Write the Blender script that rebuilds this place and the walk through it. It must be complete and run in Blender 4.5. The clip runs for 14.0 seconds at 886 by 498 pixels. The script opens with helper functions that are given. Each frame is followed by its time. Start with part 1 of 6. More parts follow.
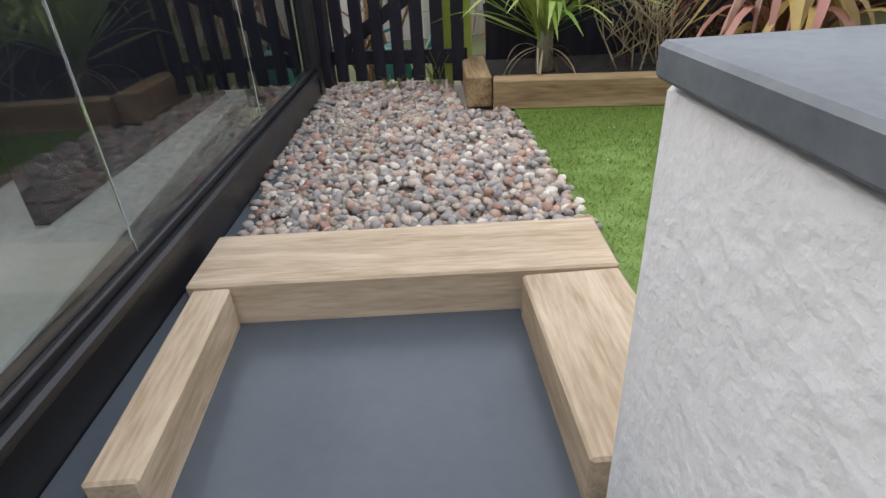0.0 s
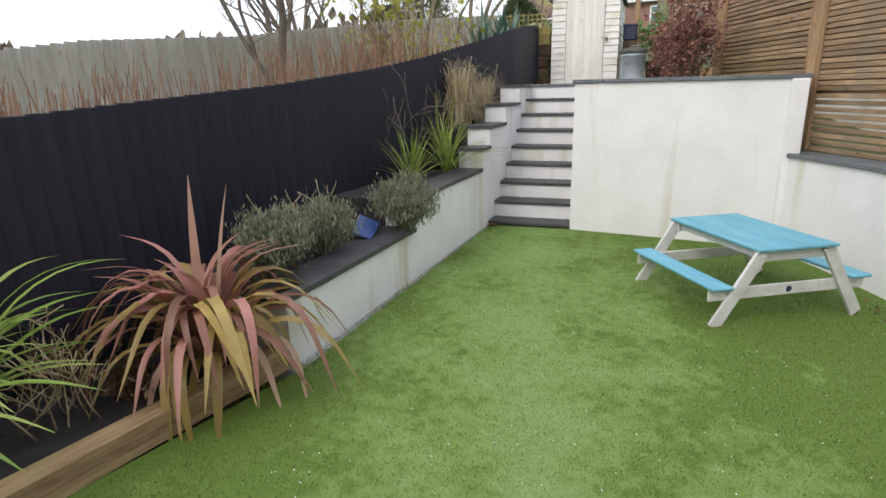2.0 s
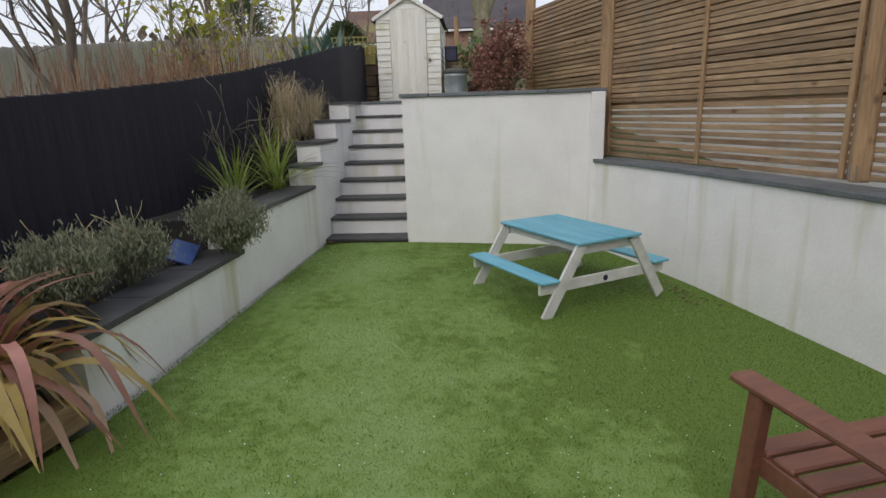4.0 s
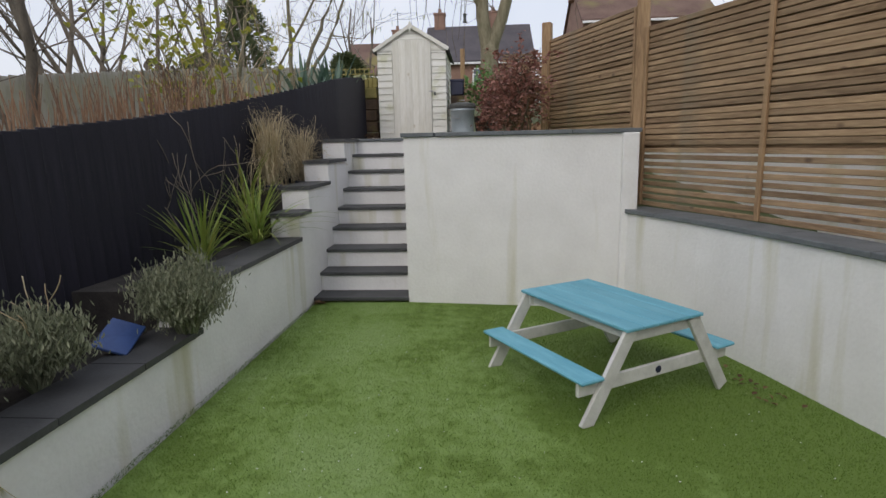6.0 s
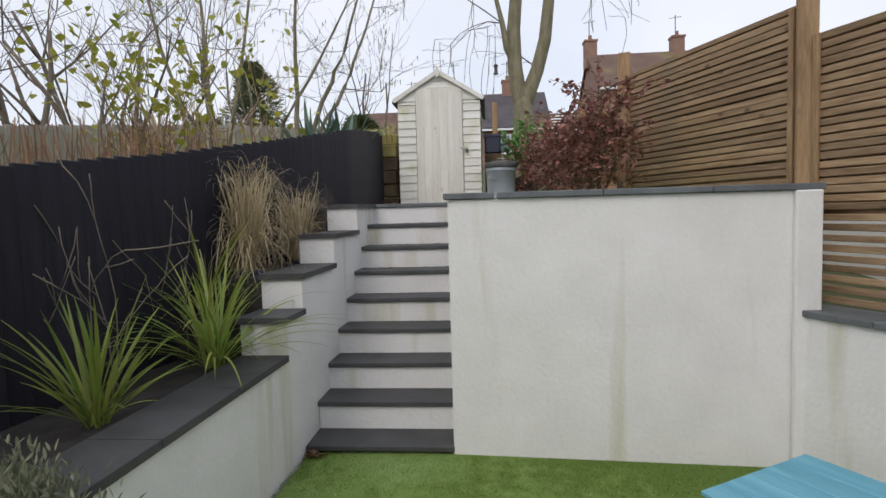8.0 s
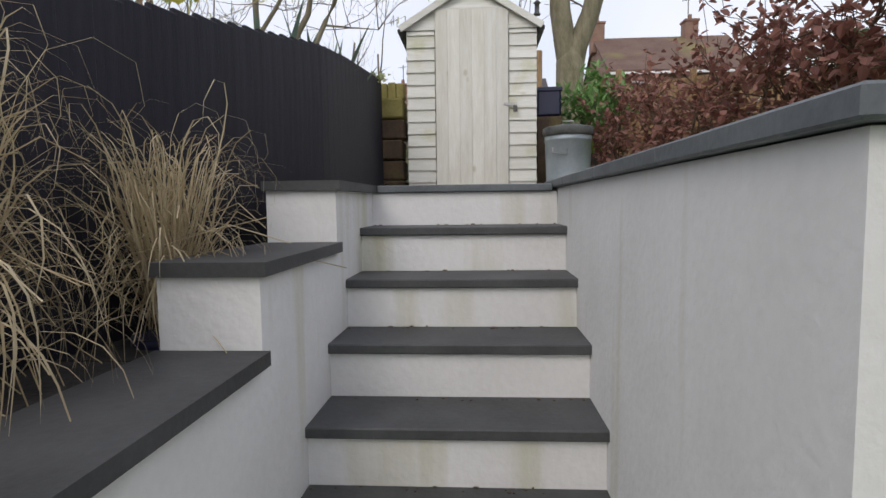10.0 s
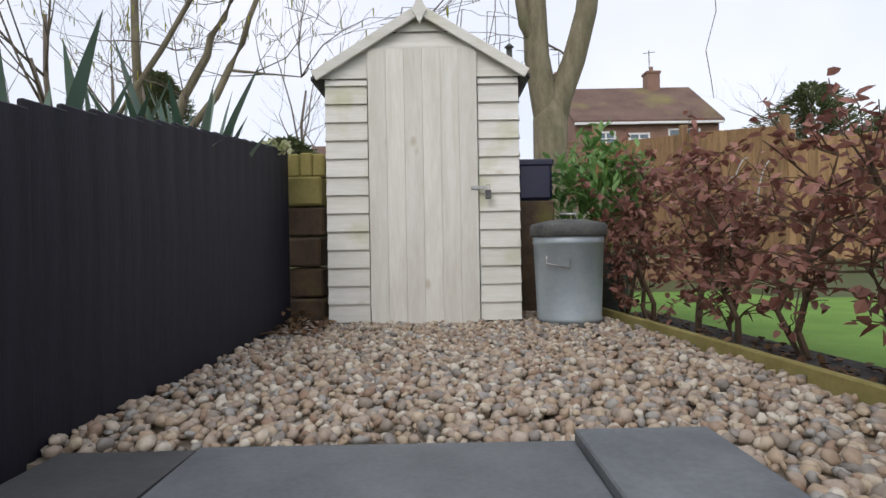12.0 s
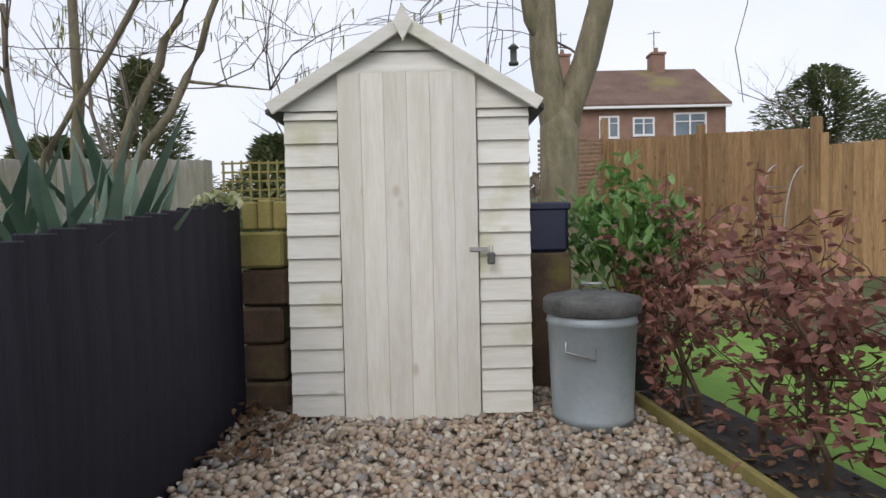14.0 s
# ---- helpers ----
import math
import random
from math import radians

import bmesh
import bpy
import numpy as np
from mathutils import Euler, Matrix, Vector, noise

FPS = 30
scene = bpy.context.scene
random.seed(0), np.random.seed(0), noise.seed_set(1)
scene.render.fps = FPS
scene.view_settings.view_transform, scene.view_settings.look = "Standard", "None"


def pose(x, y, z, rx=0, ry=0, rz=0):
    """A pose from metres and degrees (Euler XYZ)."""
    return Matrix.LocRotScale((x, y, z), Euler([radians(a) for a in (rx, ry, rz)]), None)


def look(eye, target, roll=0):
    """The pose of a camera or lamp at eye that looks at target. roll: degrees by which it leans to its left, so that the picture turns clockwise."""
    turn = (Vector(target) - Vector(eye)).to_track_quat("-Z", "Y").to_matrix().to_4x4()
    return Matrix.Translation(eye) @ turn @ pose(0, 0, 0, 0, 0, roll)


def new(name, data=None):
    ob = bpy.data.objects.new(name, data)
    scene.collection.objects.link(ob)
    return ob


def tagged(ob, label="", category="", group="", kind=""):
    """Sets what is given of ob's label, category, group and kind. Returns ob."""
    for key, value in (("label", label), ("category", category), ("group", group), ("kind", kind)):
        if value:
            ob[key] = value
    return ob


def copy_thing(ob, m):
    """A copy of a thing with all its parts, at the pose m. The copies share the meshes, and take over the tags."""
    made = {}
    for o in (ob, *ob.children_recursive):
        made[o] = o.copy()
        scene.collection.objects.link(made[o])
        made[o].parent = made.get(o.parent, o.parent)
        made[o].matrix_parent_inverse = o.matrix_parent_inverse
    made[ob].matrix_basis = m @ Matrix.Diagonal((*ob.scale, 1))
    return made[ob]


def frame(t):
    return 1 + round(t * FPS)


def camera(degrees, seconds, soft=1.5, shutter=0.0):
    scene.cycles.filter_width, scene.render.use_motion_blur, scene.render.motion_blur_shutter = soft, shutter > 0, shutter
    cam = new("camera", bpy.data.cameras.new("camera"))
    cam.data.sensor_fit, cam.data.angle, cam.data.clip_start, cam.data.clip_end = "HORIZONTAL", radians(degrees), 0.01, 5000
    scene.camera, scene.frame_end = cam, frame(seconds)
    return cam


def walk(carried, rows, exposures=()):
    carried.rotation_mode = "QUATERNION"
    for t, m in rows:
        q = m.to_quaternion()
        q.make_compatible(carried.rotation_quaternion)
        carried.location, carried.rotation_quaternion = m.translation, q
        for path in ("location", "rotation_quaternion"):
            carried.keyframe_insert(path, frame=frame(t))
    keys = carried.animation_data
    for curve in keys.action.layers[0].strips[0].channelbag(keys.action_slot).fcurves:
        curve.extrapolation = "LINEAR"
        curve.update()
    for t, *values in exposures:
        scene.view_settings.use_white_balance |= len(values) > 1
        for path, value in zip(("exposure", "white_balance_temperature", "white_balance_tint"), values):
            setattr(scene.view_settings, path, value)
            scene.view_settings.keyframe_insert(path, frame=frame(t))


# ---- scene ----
cam = camera(77.0, 14.0)
PATH = [
    (0, (1.372, 0.015, 0.803), (-0.36, 0.142, -0.19), -3.2),
    (0.2, (1.214, 0.042, 0.844), (-0.532, 0.158, -0.124), -3.9),
    (0.3, (1.14, 0.049, 0.912), (-0.612, 0.166, -0.046), -3.8),
    (0.4, (1.085, 0.047, 1.004), (-0.68, 0.175, 0.072), -3.6),
    (0.5, (1.055, 0.045, 1.048), (-0.724, 0.195, 0.148), -3.5),
    (1, (0.723, 0.148, 1.217), (-1.023, 0.566, 0.337), -3.8),
    (1.5, (0.709, 0.002, 1.385), (-0.697, 1.287, 0.777), -0.6),
    (1.6, (0.727, -0.024, 1.396), (-0.526, 1.43, 0.833), -1.3),
    (1.9, (0.744, -0.118, 1.491), (-0.056, 1.633, 0.95), -1.4),
    (2, (0.752, -0.122, 1.503), (0.088, 1.684, 0.959), -1.3),
    (2.5, (0.807, -0.045, 1.449), (0.457, 1.86, 0.95), -1.9),
    (3, (0.827, -0.055, 1.412), (0.625, 1.878, 0.94), -1.9),
    (3.2, (0.818, -0.059, 1.417), (0.658, 1.876, 0.938), -2.0),
    (5.3, (0.759, 0.461, 1.336), (0.639, 2.412, 0.912), -1.6),
    (5.5, (0.744, 0.593, 1.372), (0.623, 2.548, 0.964), -1.5),
    (6, (0.69, 0.869, 1.492), (0.556, 2.829, 1.119), -1.3),
    (6.5, (0.577, 1.225, 1.545), (0.426, 3.195, 1.232), -1.1),
    (7, (0.471, 1.613, 1.536), (0.305, 3.598, 1.361), -1.1),
    (7.2, (0.437, 1.793, 1.529), (0.267, 3.781, 1.398), -1.2),
    (9.3, (-0.272, 4.478, 1.435), (-0.431, 6.465, 1.268), -2.0),
    (9.5, (-0.352, 4.759, 1.451), (-0.48, 6.747, 1.277), -0.7),
    (10, (-0.386, 5.423, 1.478), (-0.505, 7.413, 1.318), -0.7),
    (10.5, (-0.366, 5.957, 1.534), (-0.456, 7.955, 1.557), -0.9),
    (11, (-0.389, 6.494, 1.717), (-0.43, 8.492, 1.813), -0.9),
    (11.5, (-0.33, 6.806, 1.854), (-0.331, 8.804, 1.944), -1.0),
    (12, (-0.316, 7.153, 2.0), (-0.31, 9.153, 1.994), -1.0),
    (12.5, (-0.282, 7.433, 2.143), (-0.265, 9.427, 2.002), -1.0),
    (13, (-0.291, 7.637, 2.232), (-0.28, 9.629, 2.054), -1.1),
    (13.5, (-0.28, 7.765, 2.419), (-0.274, 9.759, 2.264), -1.1),
    (14, (-0.266, 7.824, 2.449), (-0.26, 9.823, 2.372), -1.2),
]
EXPOSURES = [(0, 0.7), (1.0, 1.15), (1.5, 1.12), (2.0, 0.4), (2.5, 0.05), (3.0, -0.1), (6.5, -0.3), (7.2, -0.25), (10.0, -0.15), (11.0, -0.2), (12.5, -0.07), (14.0, -0.12)]
walk(cam, [(t, look(eye, target, roll)) for t, eye, target, roll in PATH], EXPOSURES)

# ---- world and light ----
world = bpy.data.worlds.new("overcast_sky")
scene.world = world
world.use_nodes = True
_nt = world.node_tree
_nt.nodes.clear()
_sky = _nt.nodes.new("ShaderNodeTexSky")
_sky.sky_type, _sky.sun_disc = "NISHITA", False
_sky.sun_elevation, _sky.sun_rotation = radians(38), radians(200)
_sky.air_density, _sky.dust_density, _sky.ozone_density = 1.0, 4.0, 1.0
# thin cloud lifts the whole sky towards white
_mix = _nt.nodes.new("ShaderNodeMix")
_mix.data_type = "RGBA"
_mix.inputs[0].default_value = 0.72
_cloud = _nt.nodes.new("ShaderNodeTexNoise")
_cloud.inputs["Scale"].default_value, _cloud.inputs["Detail"].default_value = 2.2, 4
_ramp = _nt.nodes.new("ShaderNodeValToRGB")
_ramp.color_ramp.elements[0].position, _ramp.color_ramp.elements[1].position = 0.35, 0.65
_ramp.color_ramp.elements[0].color, _ramp.color_ramp.elements[1].color = (8.6, 9.0, 10.1, 1), (10.4, 10.4, 11.1, 1)
_bg, _out = _nt.nodes.new("ShaderNodeBackground"), _nt.nodes.new("ShaderNodeOutputWorld")
_bg.inputs[1].default_value = 0.13
_nt.links.new(_cloud.outputs["Fac"], _ramp.inputs[0])
_nt.links.new(_sky.outputs[0], _mix.inputs[6])
_nt.links.new(_ramp.outputs[0], _mix.inputs[7])
_nt.links.new(_mix.outputs[2], _bg.inputs[0])
_nt.links.new(_bg.outputs[0], _out.inputs[0])
sun_data = bpy.data.lights.new("sun", "SUN")
sun_data.energy, sun_data.angle, sun_data.color = 0.7, radians(25), (1.0, 0.97, 0.92)
sun = new("sun", sun_data)
sun.matrix_world = look((0, 0, 20), (6, 14, 6))

# ---- materials ----


def material(name, a, b=None, scale=8.0, rough=0.7, bump=0.2, fine=60.0, metal=0.0, stretch=(1, 1, 1), spread=0.0, island=False, spot=None, spec=0.5, distance=0.01):
    """Two-scale noise between colours a and b, fine relief, and an optional stain (colour, scale, threshold)."""
    b = b or tuple(0.8 * c for c in a)
    m = bpy.data.materials.new(name)
    m.use_nodes = True
    nt = m.node_tree
    N, L = nt.nodes.new, nt.links.new
    p = nt.nodes["Principled BSDF"]
    tc, mp = N("ShaderNodeTexCoord"), N("ShaderNodeMapping")
    mp.inputs["Scale"].default_value = stretch
    L(tc.outputs["Object"], mp.inputs[0])
    n1, n2 = N("ShaderNodeTexNoise"), N("ShaderNodeTexNoise")
    for n, s in ((n1, scale), (n2, fine)):
        n.inputs["Scale"].default_value, n.inputs["Detail"].default_value = s, 5
        L(mp.outputs[0], n.inputs["Vector"])
    add = N("ShaderNodeMath")
    add.operation = "MULTIPLY_ADD"
    add.inputs[1].default_value = 0.45
    L(n2.outputs["Fac"], add.inputs[0])
    L(n1.outputs["Fac"], add.inputs[2])
    ramp = N("ShaderNodeValToRGB")
    ramp.color_ramp.elements[0].position, ramp.color_ramp.elements[1].position = 0.5, 0.95
    ramp.color_ramp.elements[0].color, ramp.color_ramp.elements[1].color = (*a, 1), (*b, 1)
    L(add.outputs[0], ramp.inputs[0])
    col = ramp.outputs[0]
    if spot:
        n3, r3, mx = N("ShaderNodeTexNoise"), N("ShaderNodeValToRGB"), N("ShaderNodeMix")
        n3.inputs["Scale"].default_value, n3.inputs["Detail"].default_value = spot[1], 6
        sm = N("ShaderNodeMapping")
        sm.inputs["Scale"].default_value = spot[3] if len(spot) > 3 else (1, 1, 1)
        L(tc.outputs["Object"], sm.inputs[0])
        L(sm.outputs[0], n3.inputs["Vector"])
        r3.color_ramp.elements[0].position, r3.color_ramp.elements[1].position = spot[2], spot[2] + 0.18
        L(n3.outputs["Fac"], r3.inputs[0])
        mx.data_type = "RGBA"
        L(r3.outputs[0], mx.inputs[0])
        L(col, mx.inputs[6])
        mx.inputs[7].default_value = (*spot[0], 1)
        col = mx.outputs[2]
    if spread:
        hsv = N("ShaderNodeHueSaturation")
        if island:
            rnd = N("ShaderNodeNewGeometry").outputs["Random Per Island"]
        else:
            rnd = N("ShaderNodeObjectInfo").outputs["Random"]
        mr = N("ShaderNodeMapRange")
        mr.inputs["To Min"].default_value, mr.inputs["To Max"].default_value = 1 - spread, 1 + spread
        L(rnd, mr.inputs[0])
        L(mr.outputs[0], hsv.inputs["Value"])
        L(col, hsv.inputs["Color"])
        col = hsv.outputs[0]
    L(col, p.inputs["Base Color"])
    p.inputs["Roughness"].default_value, p.inputs["Metallic"].default_value = rough, metal
    p.inputs["Specular IOR Level"].default_value = spec
    if bump:
        bn = N("ShaderNodeBump")
        bn.inputs["Strength"].default_value, bn.inputs["Distance"].default_value = bump, distance
        L(add.outputs[0], bn.inputs["Height"])
        L(bn.outputs[0], p.inputs["Normal"])
    return m


def stone_mix(name, colours, rough=0.6):
    """Each loose stone takes one of several colours."""
    m = bpy.data.materials.new(name)
    m.use_nodes = True
    nt = m.node_tree
    N, L = nt.nodes.new, nt.links.new
    p = nt.nodes["Principled BSDF"]
    ramp = N("ShaderNodeValToRGB")
    ramp.color_ramp.interpolation = "CONSTANT"
    els = ramp.color_ramp.elements
    for i, c in enumerate(colours):
        e = els[i] if i < 2 else els.new(i / len(colours))
        e.position, e.color = i / len(colours), (*c, 1)
    L(N("ShaderNodeNewGeometry").outputs["Random Per Island"], ramp.inputs[0])
    n, mx, tc = N("ShaderNodeTexNoise"), N("ShaderNodeMix"), N("ShaderNodeTexCoord")
    n.inputs["Scale"].default_value, n.inputs["Detail"].default_value = 70, 5
    L(tc.outputs["Object"], n.inputs["Vector"])
    mx.data_type, mx.blend_type = "RGBA", "MULTIPLY"
    mx.inputs[0].default_value = 0.6
    L(ramp.outputs[0], mx.inputs[6])
    r2 = N("ShaderNodeValToRGB")
    r2.color_ramp.elements[0].position, r2.color_ramp.elements[1].position = 0.3, 0.65
    r2.color_ramp.elements[0].color, r2.color_ramp.elements[1].color = (0.64, 0.60, 0.55, 1), (1, 1, 1, 1)
    L(n.outputs["Fac"], r2.inputs[0])
    L(r2.outputs[0], mx.inputs[7])
    L(mx.outputs[2], p.inputs["Base Color"])
    p.inputs["Roughness"].default_value = rough
    return m


def grained(name, a, b, rough=0.7, axis="X", ring=9.0, spread=0.12, knot=(0.12, 0.06, 0.03), bump=0.25, stain=None):
    """Sawn softwood: long wavy grain along an axis, with dark knots."""
    m = bpy.data.materials.new(name)
    m.use_nodes = True
    nt = m.node_tree
    N, L = nt.nodes.new, nt.links.new
    p = nt.nodes["Principled BSDF"]
    tc, mp = N("ShaderNodeTexCoord"), N("ShaderNodeMapping")
    mp.inputs["Scale"].default_value = {"X": (0.12, 1, 1), "Y": (1, 0.12, 1), "Z": (1, 1, 0.12)}[axis]
    info = N("ShaderNodeObjectInfo")
    off = N("ShaderNodeVectorMath")
    off.operation = "ADD"
    sc = N("ShaderNodeMath")
    sc.operation = "MULTIPLY"
    sc.inputs[1].default_value = 37.0
    L(info.outputs["Random"], sc.inputs[0])
    L(tc.outputs["Object"], off.inputs[0])
    L(sc.outputs[0], off.inputs[1])
    L(off.outputs[0], mp.inputs[0])
    n = N("ShaderNodeTexNoise")
    n.inputs["Scale"].default_value, n.inputs["Detail"].default_value, n.inputs["Distortion"].default_value = ring, 6, 1.2
    L(mp.outputs[0], n.inputs["Vector"])
    w = N("ShaderNodeTexNoise")
    w.inputs["Scale"].default_value, w.inputs["Detail"].default_value = ring * 9, 3
    L(mp.outputs[0], w.inputs["Vector"])
    add = N("ShaderNodeMath")
    add.operation = "MULTIPLY_ADD"
    add.inputs[1].default_value = 0.6
    L(w.outputs["Fac"], add.inputs[0])
    L(n.outputs["Fac"], add.inputs[2])
    ramp = N("ShaderNodeValToRGB")
    ramp.color_ramp.elements[0].position, ramp.color_ramp.elements[1].position = 0.6, 1.0
    ramp.color_ramp.elements[0].color, ramp.color_ramp.elements[1].color = (*a, 1), (*b, 1)
    L(add.outputs[0], ramp.inputs[0])
    v, rk, mx = N("ShaderNodeTexVoronoi"), N("ShaderNodeValToRGB"), N("ShaderNodeMix")
    v.inputs["Scale"].default_value = 5.5
    km = N("ShaderNodeMapping")
    km.inputs["Scale"].default_value = {"X": (0.6, 1, 1), "Y": (1, 0.6, 1), "Z": (1, 1, 0.6)}[axis]
    L(off.outputs[0], km.inputs[0])
    L(km.outputs[0], v.inputs["Vector"])
    rk.color_ramp.elements[0].position, rk.color_ramp.elements[1].position = 0.05, 0.13
    rk.color_ramp.elements[0].color, rk.color_ramp.elements[1].color = (0.8, 0.8, 0.8, 1), (0, 0, 0, 1)
    L(v.outputs["Distance"], rk.inputs[0])
    mx.data_type = "RGBA"
    L(rk.outputs[0], mx.inputs[0])
    L(ramp.outputs[0], mx.inputs[6])
    mx.inputs[7].default_value = (*knot, 1)
    hsv, mr = N("ShaderNodeHueSaturation"), N("ShaderNodeMapRange")
    mr.inputs["To Min"].default_value, mr.inputs["To Max"].default_value = 1 - spread, 1 + spread
    L(info.outputs["Random"], mr.inputs[0])
    L(mr.outputs[0], hsv.inputs["Value"])
    L(mx.outputs[2], hsv.inputs["Color"])
    col = hsv.outputs[0]
    if stain:
        n3, r3, m3 = N("ShaderNodeTexNoise"), N("ShaderNodeValToRGB"), N("ShaderNodeMix")
        n3.inputs["Scale"].default_value, n3.inputs["Detail"].default_value = stain[1], 6
        L(tc.outputs["Object"], n3.inputs["Vector"])
        r3.color_ramp.elements[0].position, r3.color_ramp.elements[1].position = stain[2], stain[2] + 0.2
        L(n3.outputs["Fac"], r3.inputs[0])
        m3.data_type = "RGBA"
        L(r3.outputs[0], m3.inputs[0])
        L(col, m3.inputs[6])
        m3.inputs[7].default_value = (*stain[0], 1)
        col = m3.outputs[2]
    L(col, p.inputs["Base Color"])
    p.inputs["Roughness"].default_value = rough
    bn = N("ShaderNodeBump")
    bn.inputs["Strength"].default_value, bn.inputs["Distance"].default_value = bump, 0.004
    L(add.outputs[0], bn.inputs["Height"])
    L(bn.outputs[0], p.inputs["Normal"])
    return m


def leafy(name, a, b, rough=0.5, spread=0.35, back=0.25):
    """Leaves: a colour per leaf between a and b, a little light passing through."""
    m = bpy.data.materials.new(name)
    m.use_nodes = True
    nt = m.node_tree
    N, L = nt.nodes.new, nt.links.new
    p, out = nt.nodes["Principled BSDF"], nt.nodes["Material Output"]
    geo, ramp, info = N("ShaderNodeNewGeometry"), N("ShaderNodeValToRGB"), N("ShaderNodeObjectInfo")
    add = N("ShaderNodeMath")
    add.operation = "ADD"
    fr = N("ShaderNodeMath")
    fr.operation = "FRACT"
    L(geo.outputs["Random Per Island"], add.inputs[0])
    L(info.outputs["Random"], add.inputs[1])
    L(add.outputs[0], fr.inputs[0])
    ramp.color_ramp.elements[0].color, ramp.color_ramp.elements[1].color = (*a, 1), (*b, 1)
    L(fr.outputs[0], ramp.inputs[0])
    n, hsv, tc = N("ShaderNodeTexNoise"), N("ShaderNodeHueSaturation"), N("ShaderNodeTexCoord")
    n.inputs["Scale"].default_value = 14
    L(tc.outputs["Object"], n.inputs["Vector"])
    mr = N("ShaderNodeMapRange")
    mr.inputs["To Min"].default_value, mr.inputs["To Max"].default_value = 1 - spread, 1 + spread
    L(n.outputs["Fac"], mr.inputs[0])
    L(mr.outputs[0], hsv.inputs["Value"])
    L(ramp.outputs[0], hsv.inputs["Color"])
    L(hsv.outputs[0], p.inputs["Base Color"])
    p.inputs["Roughness"].default_value = rough
    tr, ms = N("ShaderNodeBsdfTranslucent"), N("ShaderNodeMixShader")
    L(hsv.outputs[0], tr.inputs[0])
    ms.inputs[0].default_value = back
    L(p.outputs[0], ms.inputs[1])
    L(tr.outputs[0], ms.inputs[2])
    L(ms.outputs[0], out.inputs[0])
    return m


M_RENDER = material("white_render", (0.705, 0.70, 0.69), (0.785, 0.78, 0.775), 3, 0.85, 0.55, 38, spot=((0.50, 0.48, 0.32), 1.6, 0.565, (2.2, 2.2, 0.2)), distance=0.012)
M_ROUGHCAST = material("white_roughcast", (0.72, 0.72, 0.71), (0.80, 0.80, 0.80), 24, 0.85, 0.5, 70, distance=0.012)
M_SLATE = material("slate_coping", (0.085, 0.095, 0.105), (0.15, 0.165, 0.175), 6, 0.55, 0.2, 70, spread=0.12)
M_TREAD = material("dark_slate_tread", (0.042, 0.043, 0.045), (0.078, 0.079, 0.082), 5, 0.6, 0.2, 60, spread=0.1)


def turf_material(name, blades):
    """Plastic turf: paler along a line towards the stairs, darker away from it and in patches."""
    m = bpy.data.materials.new(name)
    m.use_nodes = True
    nt = m.node_tree
    N, L = nt.nodes.new, nt.links.new
    p, out = nt.nodes["Principled BSDF"], nt.nodes["Material Output"]
    tc, sep = N("ShaderNodeTexCoord"), N("ShaderNodeSeparateXYZ")
    L(tc.outputs["Object"], sep.inputs[0])

    def calc(op, a, b):
        n = N("ShaderNodeMath")
        n.operation = op
        for i, q in enumerate((a, b)):
            if isinstance(q, (int, float)):
                n.inputs[i].default_value = q
            else:
                L(q, n.inputs[i])
        return n.outputs[0]

    def noise(scale, detail=4):
        n = N("ShaderNodeTexNoise")
        n.inputs["Scale"].default_value, n.inputs["Detail"].default_value = scale, detail
        L(tc.outputs["Object"], n.inputs["Vector"])
        return n.outputs["Fac"]

    # distance from a line towards the stairs; the colour darkens with it
    line = calc("SUBTRACT", 0.75, calc("MULTIPLY", sep.outputs["Y"], 0.2))
    off_line = calc("MULTIPLY", calc("ABSOLUTE", calc("SUBTRACT", sep.outputs["X"], line), 0), 0.22)
    darken = calc("ADD", off_line, calc("ADD", calc("MULTIPLY", noise(1.7), 0.85), calc("MULTIPLY", noise(11.0, 6), 0.65)))
    ramp = N("ShaderNodeValToRGB")
    els = ramp.color_ramp.elements
    els[0].position, els[1].position = 0.66, 1.0
    els[0].color, els[1].color = (0.225, 0.325, 0.105, 1), (0.128, 0.203, 0.036, 1)
    mid = els.new(0.86)
    mid.color = (0.185, 0.282, 0.068, 1)
    L(darken, ramp.inputs[0])
    hsv, mr = N("ShaderNodeHueSaturation"), N("ShaderNodeMapRange")
    mr.inputs["To Min"].default_value, mr.inputs["To Max"].default_value = (0.72, 1.34) if blades else (0.75, 1.15)
    L(N("ShaderNodeNewGeometry").outputs["Random Per Island"] if blades else noise(150.0), mr.inputs[0])
    L(mr.outputs[0], hsv.inputs["Value"])
    L(ramp.outputs[0], hsv.inputs["Color"])
    L(hsv.outputs[0], p.inputs["Base Color"])
    p.inputs["Roughness"].default_value = 0.65
    p.inputs["Specular IOR Level"].default_value = 0.3
    if blades:
        tr, ms = N("ShaderNodeBsdfTranslucent"), N("ShaderNodeMixShader")
        L(hsv.outputs[0], tr.inputs[0])
        ms.inputs[0].default_value = 0.4
        L(p.outputs[0], ms.inputs[1])
        L(tr.outputs[0], ms.inputs[2])
        L(ms.outputs[0], out.inputs[0])
    else:
        bn = N("ShaderNodeBump")
        bn.inputs["Strength"].default_value, bn.inputs["Distance"].default_value = 0.6, 0.01
        L(noise(120.0), bn.inputs["Height"])
        L(bn.outputs[0], p.inputs["Normal"])
    return m


